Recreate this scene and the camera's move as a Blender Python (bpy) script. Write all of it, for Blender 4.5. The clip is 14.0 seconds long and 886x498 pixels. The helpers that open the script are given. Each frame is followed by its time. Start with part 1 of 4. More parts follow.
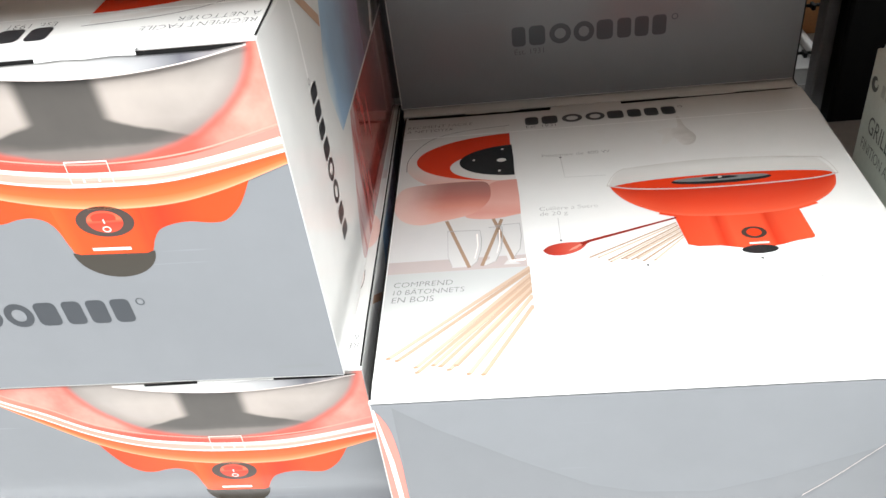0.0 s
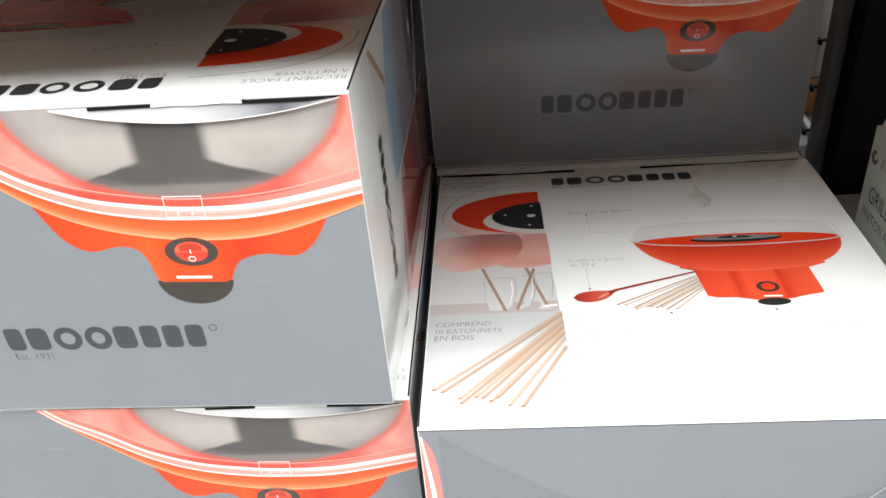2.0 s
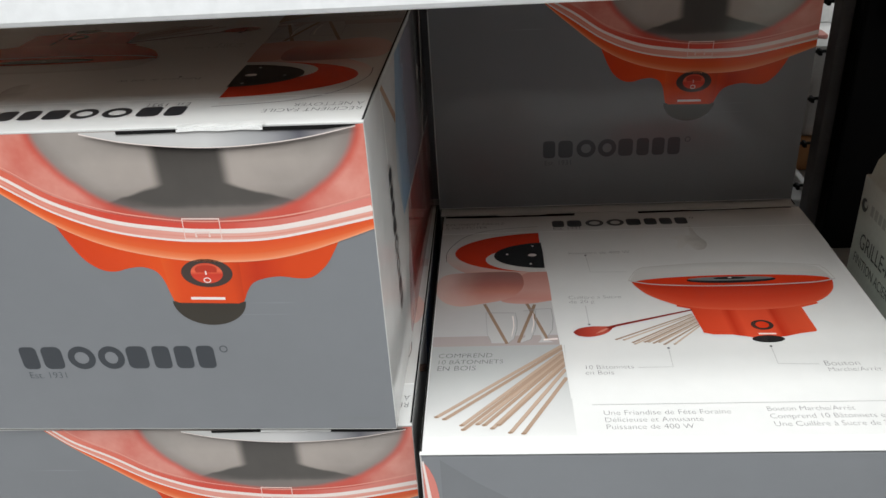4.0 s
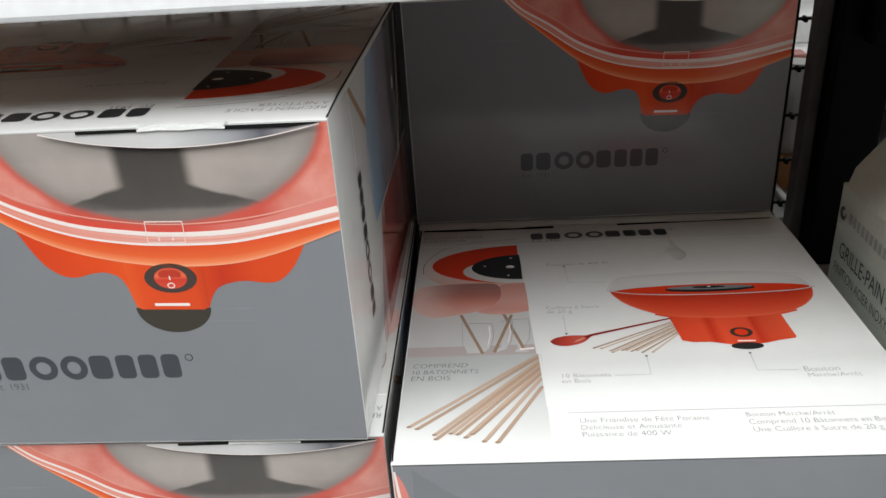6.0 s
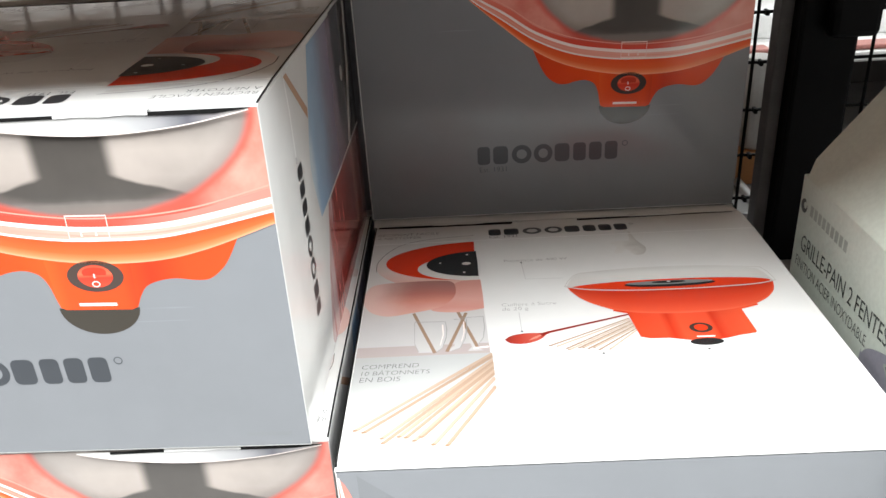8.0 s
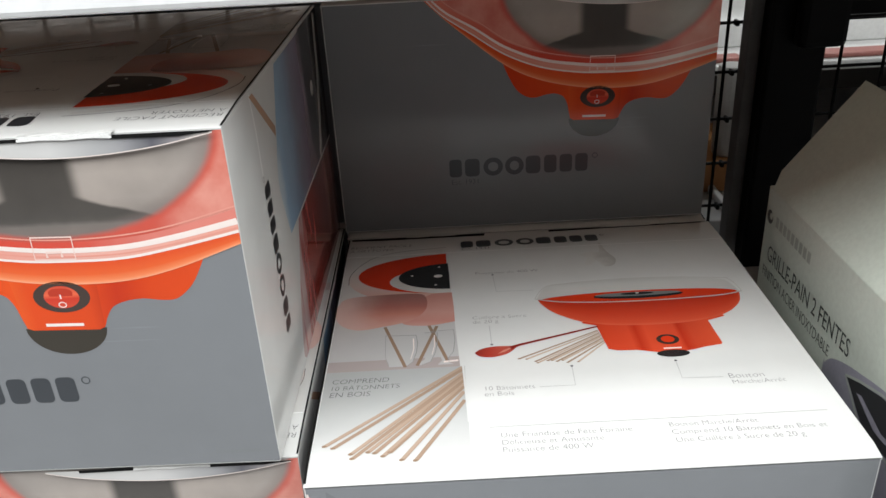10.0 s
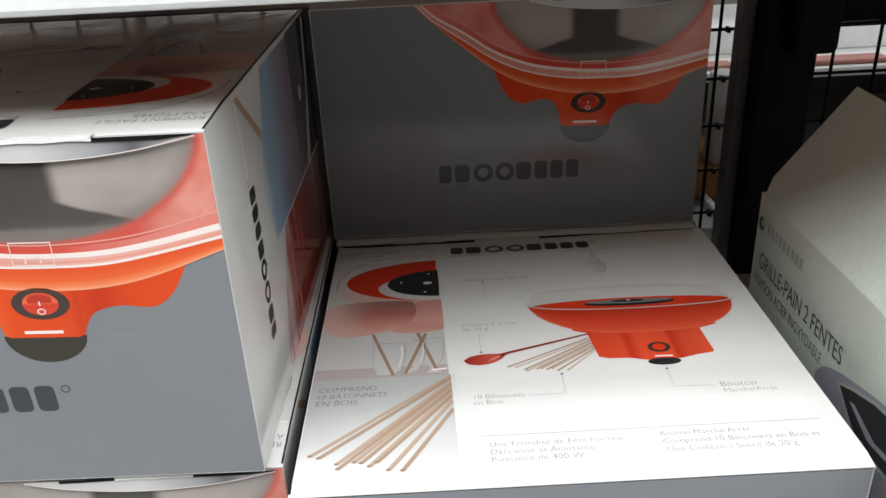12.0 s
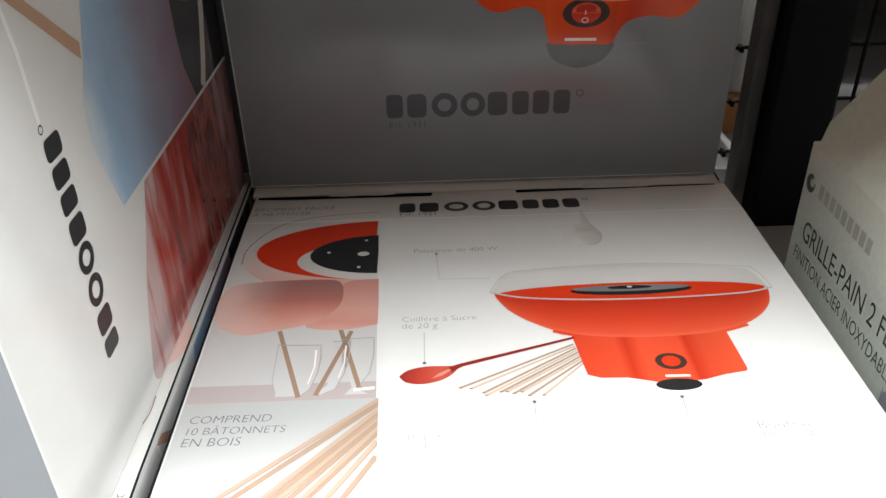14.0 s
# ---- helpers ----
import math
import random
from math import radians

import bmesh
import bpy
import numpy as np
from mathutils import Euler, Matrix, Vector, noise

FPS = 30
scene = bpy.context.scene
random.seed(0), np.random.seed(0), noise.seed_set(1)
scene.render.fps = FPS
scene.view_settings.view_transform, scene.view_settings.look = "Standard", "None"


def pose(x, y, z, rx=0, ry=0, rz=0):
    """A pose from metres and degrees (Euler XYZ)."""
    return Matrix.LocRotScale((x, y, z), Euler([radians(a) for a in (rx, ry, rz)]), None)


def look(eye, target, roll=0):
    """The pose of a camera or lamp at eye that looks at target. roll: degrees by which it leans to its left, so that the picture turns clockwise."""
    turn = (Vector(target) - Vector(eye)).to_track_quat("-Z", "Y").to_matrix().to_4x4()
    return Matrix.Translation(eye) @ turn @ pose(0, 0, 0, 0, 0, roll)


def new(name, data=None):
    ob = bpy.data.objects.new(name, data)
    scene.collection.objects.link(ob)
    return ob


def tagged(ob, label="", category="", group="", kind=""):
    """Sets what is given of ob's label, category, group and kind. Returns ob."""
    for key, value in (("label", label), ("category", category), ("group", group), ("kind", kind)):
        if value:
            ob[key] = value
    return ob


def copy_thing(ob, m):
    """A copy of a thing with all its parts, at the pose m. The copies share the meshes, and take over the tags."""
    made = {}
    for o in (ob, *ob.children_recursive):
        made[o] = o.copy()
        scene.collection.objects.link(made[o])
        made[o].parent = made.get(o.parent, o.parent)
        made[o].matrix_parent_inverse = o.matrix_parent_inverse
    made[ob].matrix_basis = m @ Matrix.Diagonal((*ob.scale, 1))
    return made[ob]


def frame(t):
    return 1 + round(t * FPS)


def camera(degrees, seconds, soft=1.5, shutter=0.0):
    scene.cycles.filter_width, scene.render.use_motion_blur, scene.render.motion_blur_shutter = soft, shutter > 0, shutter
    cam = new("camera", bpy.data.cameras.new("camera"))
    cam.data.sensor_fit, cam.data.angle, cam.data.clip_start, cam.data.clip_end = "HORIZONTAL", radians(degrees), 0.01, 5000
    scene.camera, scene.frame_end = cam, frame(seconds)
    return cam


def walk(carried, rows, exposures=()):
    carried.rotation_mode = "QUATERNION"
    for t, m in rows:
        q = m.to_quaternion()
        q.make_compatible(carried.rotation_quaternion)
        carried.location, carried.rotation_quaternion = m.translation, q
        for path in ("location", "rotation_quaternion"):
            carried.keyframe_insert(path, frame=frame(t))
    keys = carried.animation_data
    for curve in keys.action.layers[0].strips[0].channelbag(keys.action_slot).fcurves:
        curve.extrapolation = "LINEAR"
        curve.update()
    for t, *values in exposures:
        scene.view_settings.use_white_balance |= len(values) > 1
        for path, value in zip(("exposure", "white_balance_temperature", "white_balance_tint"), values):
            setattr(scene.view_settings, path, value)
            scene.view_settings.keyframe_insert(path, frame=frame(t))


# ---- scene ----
cam = camera(56.9, 14.0, shutter=0.3)
PATH = [
    (0, (0.08, -0.293, 0.518), (-0.101, 1.276, -0.708), -7.8),
    (0.5, (0.075, -0.297, 0.524), (-0.08, 1.285, -0.69), -5.9),
    (1, (0.068, -0.314, 0.528), (-0.072, 1.29, -0.659), -5.2),
    (1.5, (0.061, -0.335, 0.531), (-0.083, 1.305, -0.605), -5.1),
    (2, (0.049, -0.339, 0.534), (-0.099, 1.329, -0.559), -5.1),
    (4.5, (0.045, -0.374, 0.524), (-0.091, 1.382, -0.425), -3.5),
    (5, (0.06, -0.381, 0.515), (-0.071, 1.386, -0.413), -3.6),
    (5.5, (0.057, -0.371, 0.511), (-0.067, 1.405, -0.4), -4.0),
    (6, (0.057, -0.364, 0.51), (-0.06, 1.416, -0.394), -3.8),
    (6.5, (0.056, -0.36, 0.509), (-0.05, 1.426, -0.384), -3.7),
    (7, (0.066, -0.355, 0.506), (-0.031, 1.433, -0.385), -3.5),
    (7.5, (0.071, -0.355, 0.503), (0.0, 1.431, -0.394), -3.5),
    (8, (0.072, -0.346, 0.495), (0.018, 1.438, -0.408), -3.4),
    (10.5, (0.083, -0.347, 0.505), (0.075, 1.442, -0.389), -3.1),
    (11, (0.082, -0.345, 0.501), (0.078, 1.447, -0.386), -2.9),
    (11.5, (0.083, -0.342, 0.502), (0.085, 1.452, -0.382), -2.8),
    (12, (0.085, -0.341, 0.5), (0.089, 1.453, -0.383), -2.9),
    (12.5, (0.092, -0.289, 0.486), (0.099, 1.493, -0.422), -2.8),
    (13, (0.106, -0.199, 0.455), (0.113, 1.52, -0.568), -1.7),
    (13.5, (0.114, -0.184, 0.45), (0.121, 1.524, -0.591), -1.7),
    (14, (0.116, -0.182, 0.449), (0.134, 1.514, -0.61), -1.5),
]
walk(cam, [(t, look(eye, target, roll)) for t, eye, target, roll in PATH], [(0.0, 0.96), (0.5, 0.94), (1.0, 0.94), (1.5, 0.88), (2.0, 0.6), (2.2, 0.42), (4.5, -0.3), (5.0, -0.3), (5.5, -0.2), (6.5, -0.2), (7.0, -0.1), (7.5, 0.46), (8.0, 0.9), (8.3, 0.9), (10.3, -0.14), (12.0, -0.1), (12.5, 0.32), (13.0, 0.64), (14.0, 0.72)])

from mathutils.geometry import tessellate_polygon

# ---- light and exposure ----
world = bpy.data.worlds.new("store")
scene.world = world
world.use_nodes = True
world.node_tree.nodes["Background"].inputs[0].default_value = (0.62, 0.66, 0.68, 1)
world.node_tree.nodes["Background"].inputs[1].default_value = 0.01


def strip_lamp(x, y, z, long, wide, watts, target):
    """A row of ceiling tubes: one long narrow area lamp."""
    lamp = bpy.data.lights.new("ceiling_tubes", "AREA")
    lamp.shape, lamp.size, lamp.size_y, lamp.energy, lamp.color = "RECTANGLE", long, wide, watts, (0.97, 1.0, 1.0)
    ob = new("ceiling_tubes", lamp)
    ob.matrix_world = look((x, y, z), target)
    return ob


strip_lamp(0.3, -0.55, 2.66, 7.0, 0.3, 80, (0.3, -0.45, 0.0))
strip_lamp(0.3, -1.3, 2.66, 7.0, 0.9, 165, (0.3, -1.1, 0.0))
strip_lamp(0.3, -2.1, 2.66, 7.0, 0.7, 95, (0.3, -1.8, 0.0))
strip_lamp(0.3, 2.3, 2.66, 4.0, 0.3, 60, (0.3, 2.0, 0.0))


# ---- materials ----
def shader(name, rough=0.4, metal=0.0, spec=0.5):
    m = bpy.data.materials.new(name)
    m.use_nodes = True
    nt = m.node_tree
    b = nt.nodes["Principled BSDF"]
    b.inputs["Roughness"].default_value = rough
    b.inputs["Metallic"].default_value = metal
    b.inputs["Specular IOR Level"].default_value = spec
    return m, nt, b


def coords(nt):
    return nt.nodes.new("ShaderNodeTexCoord").outputs["Object"]


def noise_node(nt, vec, scale, detail=4.0, rough=0.55):
    n = nt.nodes.new("ShaderNodeTexNoise")
    n.inputs["Scale"].default_value, n.inputs["Detail"].default_value, n.inputs["Roughness"].default_value = scale, detail, rough
    nt.links.new(vec, n.inputs["Vector"])
    return n.outputs["Fac"]


def ramp(nt, fac, stops):
    r = nt.nodes.new("ShaderNodeValToRGB")
    while len(r.color_ramp.elements) < len(stops):
        r.color_ramp.elements.new(0.5)
    for e, (p, c) in zip(r.color_ramp.elements, stops):
        e.position, e.color = p, (*c, 1)
    nt.links.new(fac, r.inputs[0])
    return r.outputs[0]


def mix(nt, kind, fac, a, b):
    n = nt.nodes.new("ShaderNodeMix")
    n.data_type, n.blend_type = "RGBA", kind
    for value, socket in ((fac, n.inputs[0]), (a, n.inputs[6]), (b, n.inputs[7])):
        if isinstance(value, bpy.types.NodeSocket):
            nt.links.new(value, socket)
        elif isinstance(value, tuple):
            socket.default_value = (*value, 1)
        else:
            socket.default_value = value
    return n.outputs[2]


def relief(nt, b, fac, strength, distance):
    n = nt.nodes.new("ShaderNodeBump")
    n.inputs["Strength"].default_value, n.inputs["Distance"].default_value = strength, distance
    nt.links.new(fac, n.inputs["Height"])
    nt.links.new(n.outputs[0], b.inputs["Normal"])


def ink(name, colour, rough=0.11, axis=None, span=(0, 1), stops=None, wobble=0.0, streak=None, stretch=None, scratch=0.0, spec=0.5):
    """Ink under gloss varnish on carton: plain colour, or a colour run along one axis of the carton (metres)."""
    m, nt, b = shader(name, rough, spec=spec)
    vec = coords(nt)
    if axis is not None:
        sep = nt.nodes.new("ShaderNodeSeparateXYZ")
        nt.links.new(nt.nodes.new("ShaderNodeTexCoord").outputs["UV"] if axis == "v" else vec, sep.inputs[0])
        run = nt.nodes.new("ShaderNodeMapRange")
        run.inputs["From Min"].default_value, run.inputs["From Max"].default_value = span
        source = sep.outputs[1 if axis == "v" else axis]
        if wobble:
            add = nt.nodes.new("ShaderNodeMath")
            add.operation = "MULTIPLY_ADD"
            grain = vec
            if stretch:
                warp = nt.nodes.new("ShaderNodeMapping")
                warp.inputs["Scale"].default_value = stretch
                nt.links.new(vec, warp.inputs["Vector"])
                grain = warp.outputs[0]
            nt.links.new(noise_node(nt, grain, streak or 18.0), add.inputs[0])
            add.inputs[1].default_value = wobble
            nt.links.new(source, add.inputs[2])
            source = add.outputs[0]
        nt.links.new(source, run.inputs["Value"])
        col = ramp(nt, run.outputs[0], stops)
    else:
        col = mix(nt, "MIX", 0.0, colour, colour)
    fine = ramp(nt, noise_node(nt, vec, 60.0), [(0.3, (0.975, 0.975, 0.975)), (0.7, (1.0, 1.0, 1.0))])
    if scratch:
        thin = nt.nodes.new("ShaderNodeMapping")
        thin.inputs["Scale"].default_value = (7.0, 7.0, 420.0)
        nt.links.new(vec, thin.inputs["Vector"])
        line = ramp(nt, noise_node(nt, thin.outputs[0], 1.0, 3.0), [(0.66, (0.0, 0.0, 0.0)), (0.74, (1.0, 1.0, 1.0))])
        patch = ramp(nt, noise_node(nt, vec, 14.0, 4.0), [(0.5, (0.0, 0.0, 0.0)), (0.75, (scratch, scratch, scratch))])
        pale = tuple(min(1.0, v * 1.9) for v in colour)
        col = mix(nt, "MIX", mix(nt, "MULTIPLY", 1.0, line, patch), col, pale)
        cloud = ramp(nt, noise_node(nt, vec, 5.0, 3.0), [(0.3, (0.94, 0.94, 0.94)), (0.7, (1.05, 1.05, 1.05))])
        col = mix(nt, "MULTIPLY", 1.0, col, cloud)
    nt.links.new(mix(nt, "MULTIPLY", 1.0, col, fine), b.inputs["Base Color"])
    scuff = ramp(nt, noise_node(nt, vec, 9.0, 6.0), [(0.3, (rough * 0.92,) * 3), (0.8, (rough * 1.1,) * 3)])
    nt.links.new(scuff, b.inputs["Roughness"])
    relief(nt, b, noise_node(nt, vec, 16.0, 2.0), 0.14, 0.004)
    return m


M_WHITE = ink("white_varnished_carton", (0.63, 0.63, 0.62))
M_GREY = ink("grey_varnished_carton", (0.194, 0.203, 0.217), 0.14, scratch=0.5, spec=0.32)
M_GREY2 = ink("grey_carton_second_tone", (0.174, 0.182, 0.195), 0.17)
# near-black for flat strips that paint the shade inside gaps and seams
M_SLOT = ink("gap_shade", (0.008, 0.008, 0.008), 0.7, spec=0.1)
M_LOGO = ink("charcoal_ink", (0.022, 0.023, 0.026), 0.3)
M_LOGO2 = ink("slate_ink", (0.035, 0.040, 0.048), 0.3)
M_TEXT = ink("text_ink", (0.11, 0.11, 0.115), 0.2)
M_NOTE = ink("pale_footnote_ink", (0.19, 0.20, 0.21), 0.24)
M_CLASPLINE = ink("clasp_line_ink", (0.80, 0.60, 0.55))
# pale flap whose sheen is painted in as a pale, dark, pale run
M_FLAP = ink("flap_sheen_ink", (0.6, 0.6, 0.6), 0.06, axis=0, span=(-0.15, 0.0), wobble=0.02, streak=30.0, stops=[(0.0, (0.50, 0.49, 0.48)), (0.5, (0.58, 0.575, 0.57)), (0.72, (0.36, 0.36, 0.37)), (0.85, (0.12, 0.12, 0.14)), (0.95, (0.30, 0.28, 0.29)), (1.0, (0.48, 0.45, 0.44))])
M_FINE = ink("fine_text_ink", (0.21, 0.21, 0.215), 0.2)
M_PALE = ink("pale_line_ink", (0.34, 0.34, 0.34), 0.3)
M_ORANGE = ink("orange_red_ink", (0.62, 0.055, 0.016), axis="v", span=(0.0, 1.0), spec=0.35, stops=[(0.0, (0.84, 0.36, 0.20)), (0.14, (0.78, 0.215, 0.085)), (0.42, (0.71, 0.110, 0.026)), (1.0, (0.66, 0.066, 0.014))])
M_TOPBOWL = ink("bowl_body_ink", (0.5, 0.03, 0.01), axis="v", span=(0.0, 1.0), stops=[(0.0, (0.62, 0.105, 0.055)), (0.12, (0.58, 0.070, 0.030)), (0.5, (0.52, 0.045, 0.018)), (1.0, (0.42, 0.028, 0.012))])
M_BASE = ink("orange_base_ink", (0.6, 0.05, 0.015), axis=0, span=(-0.18, -0.02), wobble=0.01, spec=0.3, stops=[(0.0, (0.58, 0.040, 0.006)), (0.3, (0.66, 0.062, 0.008)), (0.42, (0.72, 0.080, 0.010)), (0.6, (0.68, 0.066, 0.008)), (0.72, (0.50, 0.030, 0.005)), (0.85, (0.62, 0.055, 0.007)), (1.0, (0.64, 0.060, 0.008))])
M_PANEL = ink("base_panel_ink", (0.60, 0.045, 0.012), axis=0, span=(-0.125, -0.075), spec=0.3, stops=[(0.0, (0.72, 0.100, 0.016)), (0.2, (0.66, 0.064, 0.009)), (0.8, (0.63, 0.058, 0.008)), (1.0, (0.44, 0.030, 0.005))])
M_RIDGE = ink("rocker_ridge_ink", (0.44, 0.028, 0.008))
M_RIM = ink("translucent_rim_ink", (0.6, 0.1, 0.08), axis=0, span=(-0.24, 0.0), wobble=0.04, streak=30.0, stops=[(0.0, (0.70, 0.24, 0.18)), (0.25, (0.66, 0.15, 0.10)), (0.5, (0.60, 0.06, 0.034)), (0.72, (0.60, 0.07, 0.045)), (0.88, (0.62, 0.17, 0.135)), (1.0, (0.66, 0.21, 0.17))])
M_RIMPALE = ink("pale_rim_ink", (0.7, 0.25, 0.2), axis=0, span=(-0.24, 0.0), wobble=0.05, streak=24.0, stops=[(0.0, (0.74, 0.30, 0.22)), (0.3, (0.72, 0.24, 0.17)), (0.55, (0.72, 0.30, 0.24)), (0.75, (0.75, 0.40, 0.34)), (1.0, (0.76, 0.36, 0.29))])
def steel_ink():
    """Photographed steel bowl under a tinted lid: a soft dark reflection in the middle, and red haze round the rim."""
    m, nt, b = shader("steel_bowl_ink", 0.12)
    vec = coords(nt)
    sep = nt.nodes.new("ShaderNodeSeparateXYZ")
    nt.links.new(vec, sep.inputs[0])

    def maths(kind, a, c, d=None):
        n = nt.nodes.new("ShaderNodeMath")
        n.operation = kind
        for socket, value in zip(n.inputs, (a, c, d)):
            if isinstance(value, bpy.types.NodeSocket):
                nt.links.new(value, socket)
            elif value is not None:
                socket.default_value = value
        return n.outputs[0]

    def smooth(value, lo, hi, a, c):
        n = nt.nodes.new("ShaderNodeMapRange")
        n.interpolation_type = "SMOOTHSTEP"
        nt.links.new(value, n.inputs["Value"])
        for key, v in (("From Min", lo), ("From Max", hi), ("To Min", a), ("To Max", c)):
            n.inputs[key].default_value = v
        return n.outputs[0]

    wob = noise_node(nt, vec, 30.0, 3.0)
    z = maths("MULTIPLY_ADD", wob, 0.006, sep.outputs[2])
    off = maths("ADD", sep.outputs[0], 0.0905)
    dx = maths("ABSOLUTE", off, None)
    ex = maths("POWER", maths("MULTIPLY", dx, 1 / 0.0875), 2.0)
    ez = maths("POWER", maths("MULTIPLY", maths("SUBTRACT", 0.210, z), 1 / 0.0595), 2.0)
    ring = maths("SQRT", maths("ADD", ex, ez), None)
    across = maths("SUBTRACT", maths("ABSOLUTE", maths("ADD", off, 0.004), None), smooth(z, 0.158, 0.174, 0.060, 0.018))
    dark = smooth(across, -0.003, 0.005, 0.0, 1.0)
    base = ramp(nt, smooth(z, 0.152, 0.201, 0.0, 1.0), [(0.0, (0.30, 0.268, 0.245)), (0.12, (0.25, 0.225, 0.208)), (0.35, (0.345, 0.312, 0.288)), (0.75, (0.38, 0.346, 0.320)), (1.0, (0.35, 0.322, 0.30))])
    low = ramp(nt, smooth(z, 0.153, 0.164, 0.0, 1.0), [(0.0, (0.20, 0.175, 0.160)), (0.45, (0.17, 0.155, 0.145)), (0.75, (0.085, 0.078, 0.073)), (1.0, (0.070, 0.065, 0.060))])
    steel = mix(nt, "MIX", dark, low, base)
    blotch = ramp(nt, noise_node(nt, vec, 22.0, 4.0), [(0.3, (0.84, 0.82, 0.81)), (0.7, (1.08, 1.04, 1.02))])
    steel = mix(nt, "MULTIPLY", 1.0, steel, blotch)
    steel = mix(nt, "MIX", smooth(ring, 0.86, 0.98, 0.0, 0.5), steel, (0.17, 0.135, 0.127))
    pink = mix(nt, "MIX", ramp(nt, noise_node(nt, vec, 34.0, 4.0), [(0.35, (0.0, 0.0, 0.0)), (0.65, (1.0, 1.0, 1.0))]), (0.58, 0.165, 0.125), (0.70, 0.31, 0.25))
    red = mix(nt, "MIX", noise_node(nt, vec, 26.0, 3.0), (0.46, 0.060, 0.040), (0.60, 0.095, 0.065))
    lid = mix(nt, "MIX", smooth(ring, 0.95, 1.02, 0.0, 1.0), steel, red)
    sides = maths("MULTIPLY", smooth(ring, 0.985, 1.06, 0.0, 0.92), smooth(dx, 0.046, 0.070, 0.0, 1.0))
    lid = mix(nt, "MIX", sides, lid, pink)
    nt.links.new(lid, b.inputs["Base Color"])
    relief(nt, b, noise_node(nt, vec, 16.0, 2.0), 0.14, 0.004)
    return m


M_STEEL = steel_ink()
M_GLINT = ink("white_glint_ink", (0.80, 0.70, 0.66))
M_GLINT2 = ink("pink_glint_ink", (0.72, 0.30, 0.24))
M_KNOB = ink("olive_knob_ink", (0.030, 0.024, 0.016))
M_BUTTON = ink("dark_button_ink", (0.045, 0.028, 0.022))
M_ROCKER = ink("red_rocker_ink", (0.60, 0.035, 0.012), axis=2, span=(0.104, 0.124), stops=[(0.0, (0.66, 0.075, 0.03)), (0.5, (0.56, 0.03, 0.010)), (0.62, (0.72, 0.12, 0.05)), (1.0, (0.46, 0.02, 0.008))])
def candy_ink():
    """Printed candyfloss: shaded where it hides the bowl, paler below and towards its loose end."""
    m, nt, b = shader("pink_candyfloss_ink", 0.12)
    vec = coords(nt)
    sep = nt.nodes.new("ShaderNodeSeparateXYZ")
    nt.links.new(vec, sep.inputs[0])

    def along(socket, lo, hi, wobble):
        add = nt.nodes.new("ShaderNodeMath")
        add.operation = "MULTIPLY_ADD"
        nt.links.new(noise_node(nt, vec, 34.0, 5.0), add.inputs[0])
        add.inputs[1].default_value = wobble
        nt.links.new(socket, add.inputs[2])
        n = nt.nodes.new("ShaderNodeMapRange")
        n.interpolation_type = "SMOOTHSTEP"
        nt.links.new(add.outputs[0], n.inputs["Value"])
        n.inputs["From Min"].default_value, n.inputs["From Max"].default_value = lo, hi
        return n.outputs[0]

    body = ramp(nt, along(sep.outputs[1], 0.112, 0.166, 0.012), [(0.0, (0.27, 0.125, 0.112)), (0.3, (0.37, 0.135, 0.110)), (0.6, (0.50, 0.200, 0.155)), (1.0, (0.58, 0.335, 0.285))])
    loose = ramp(nt, along(sep.outputs[0], -0.034, 0.004, 0.012), [(0.0, (0.0, 0.0, 0.0)), (1.0, (1.0, 1.0, 1.0))])
    nt.links.new(mix(nt, "MIX", loose, body, (0.58, 0.40, 0.36)), b.inputs["Base Color"])
    relief(nt, b, noise_node(nt, vec, 16.0, 2.0), 0.14, 0.004)
    return m


M_CANDY = candy_ink()
M_CANDY2 = ink("pale_candyfloss_ink", (0.56, 0.27, 0.23), axis=1, span=(0.115, 0.171), wobble=0.022, streak=28.0, stops=[(0.15, (0.493, 0.232, 0.196)), (0.5, (0.546, 0.288, 0.248)), (0.75, (0.528, 0.248, 0.208)), (1.0, (0.572, 0.344, 0.304))])
M_RED = ink("bowl_red_ink", (0.56, 0.035, 0.010))
M_NECK = ink("neck_ink", (0.5, 0.03, 0.01), axis=0, span=(-0.275, -0.19), stops=[(0.0, (0.60, 0.075, 0.030)), (0.24, (0.52, 0.055, 0.022)), (0.32, (0.42, 0.028, 0.011)), (0.36, (0.58, 0.060, 0.024)), (0.6, (0.60, 0.065, 0.026)), (0.68, (0.44, 0.030, 0.012)), (0.74, (0.58, 0.060, 0.024)), (1.0, (0.54, 0.048, 0.018))])
M_BLACK = ink("black_disc_ink", (0.016, 0.017, 0.018))
M_LID = ink("clear_lid_ink", (0.545, 0.54, 0.525), axis=1, span=(0.095, 0.135), stops=[(0.0, (0.50, 0.495, 0.48)), (0.3, (0.57, 0.565, 0.55)), (1.0, (0.50, 0.47, 0.45))])
M_LIDLINE = ink("lid_edge_ink", (0.47, 0.44, 0.42))
M_DISCTOP = ink("disc_top_ink", (0.16, 0.165, 0.165))
M_WISP = ink("floss_wisp_ink", (0.6, 0.6, 0.6), axis=0, span=(-0.23, -0.195), wobble=0.03, streak=60.0, stops=[(0.0, (0.26, 0.245, 0.225)), (0.5, (0.44, 0.42, 0.40)), (1.0, (0.62, 0.61, 0.59))])
M_LIDRED = ink("clear_lid_over_red_ink", (0.50, 0.12, 0.09), axis=1, span=(0.07, 0.125), wobble=0.01, stops=[(0.0, (0.60, 0.585, 0.57)), (0.45, (0.60, 0.47, 0.43)), (1.0, (0.55, 0.24, 0.19))])
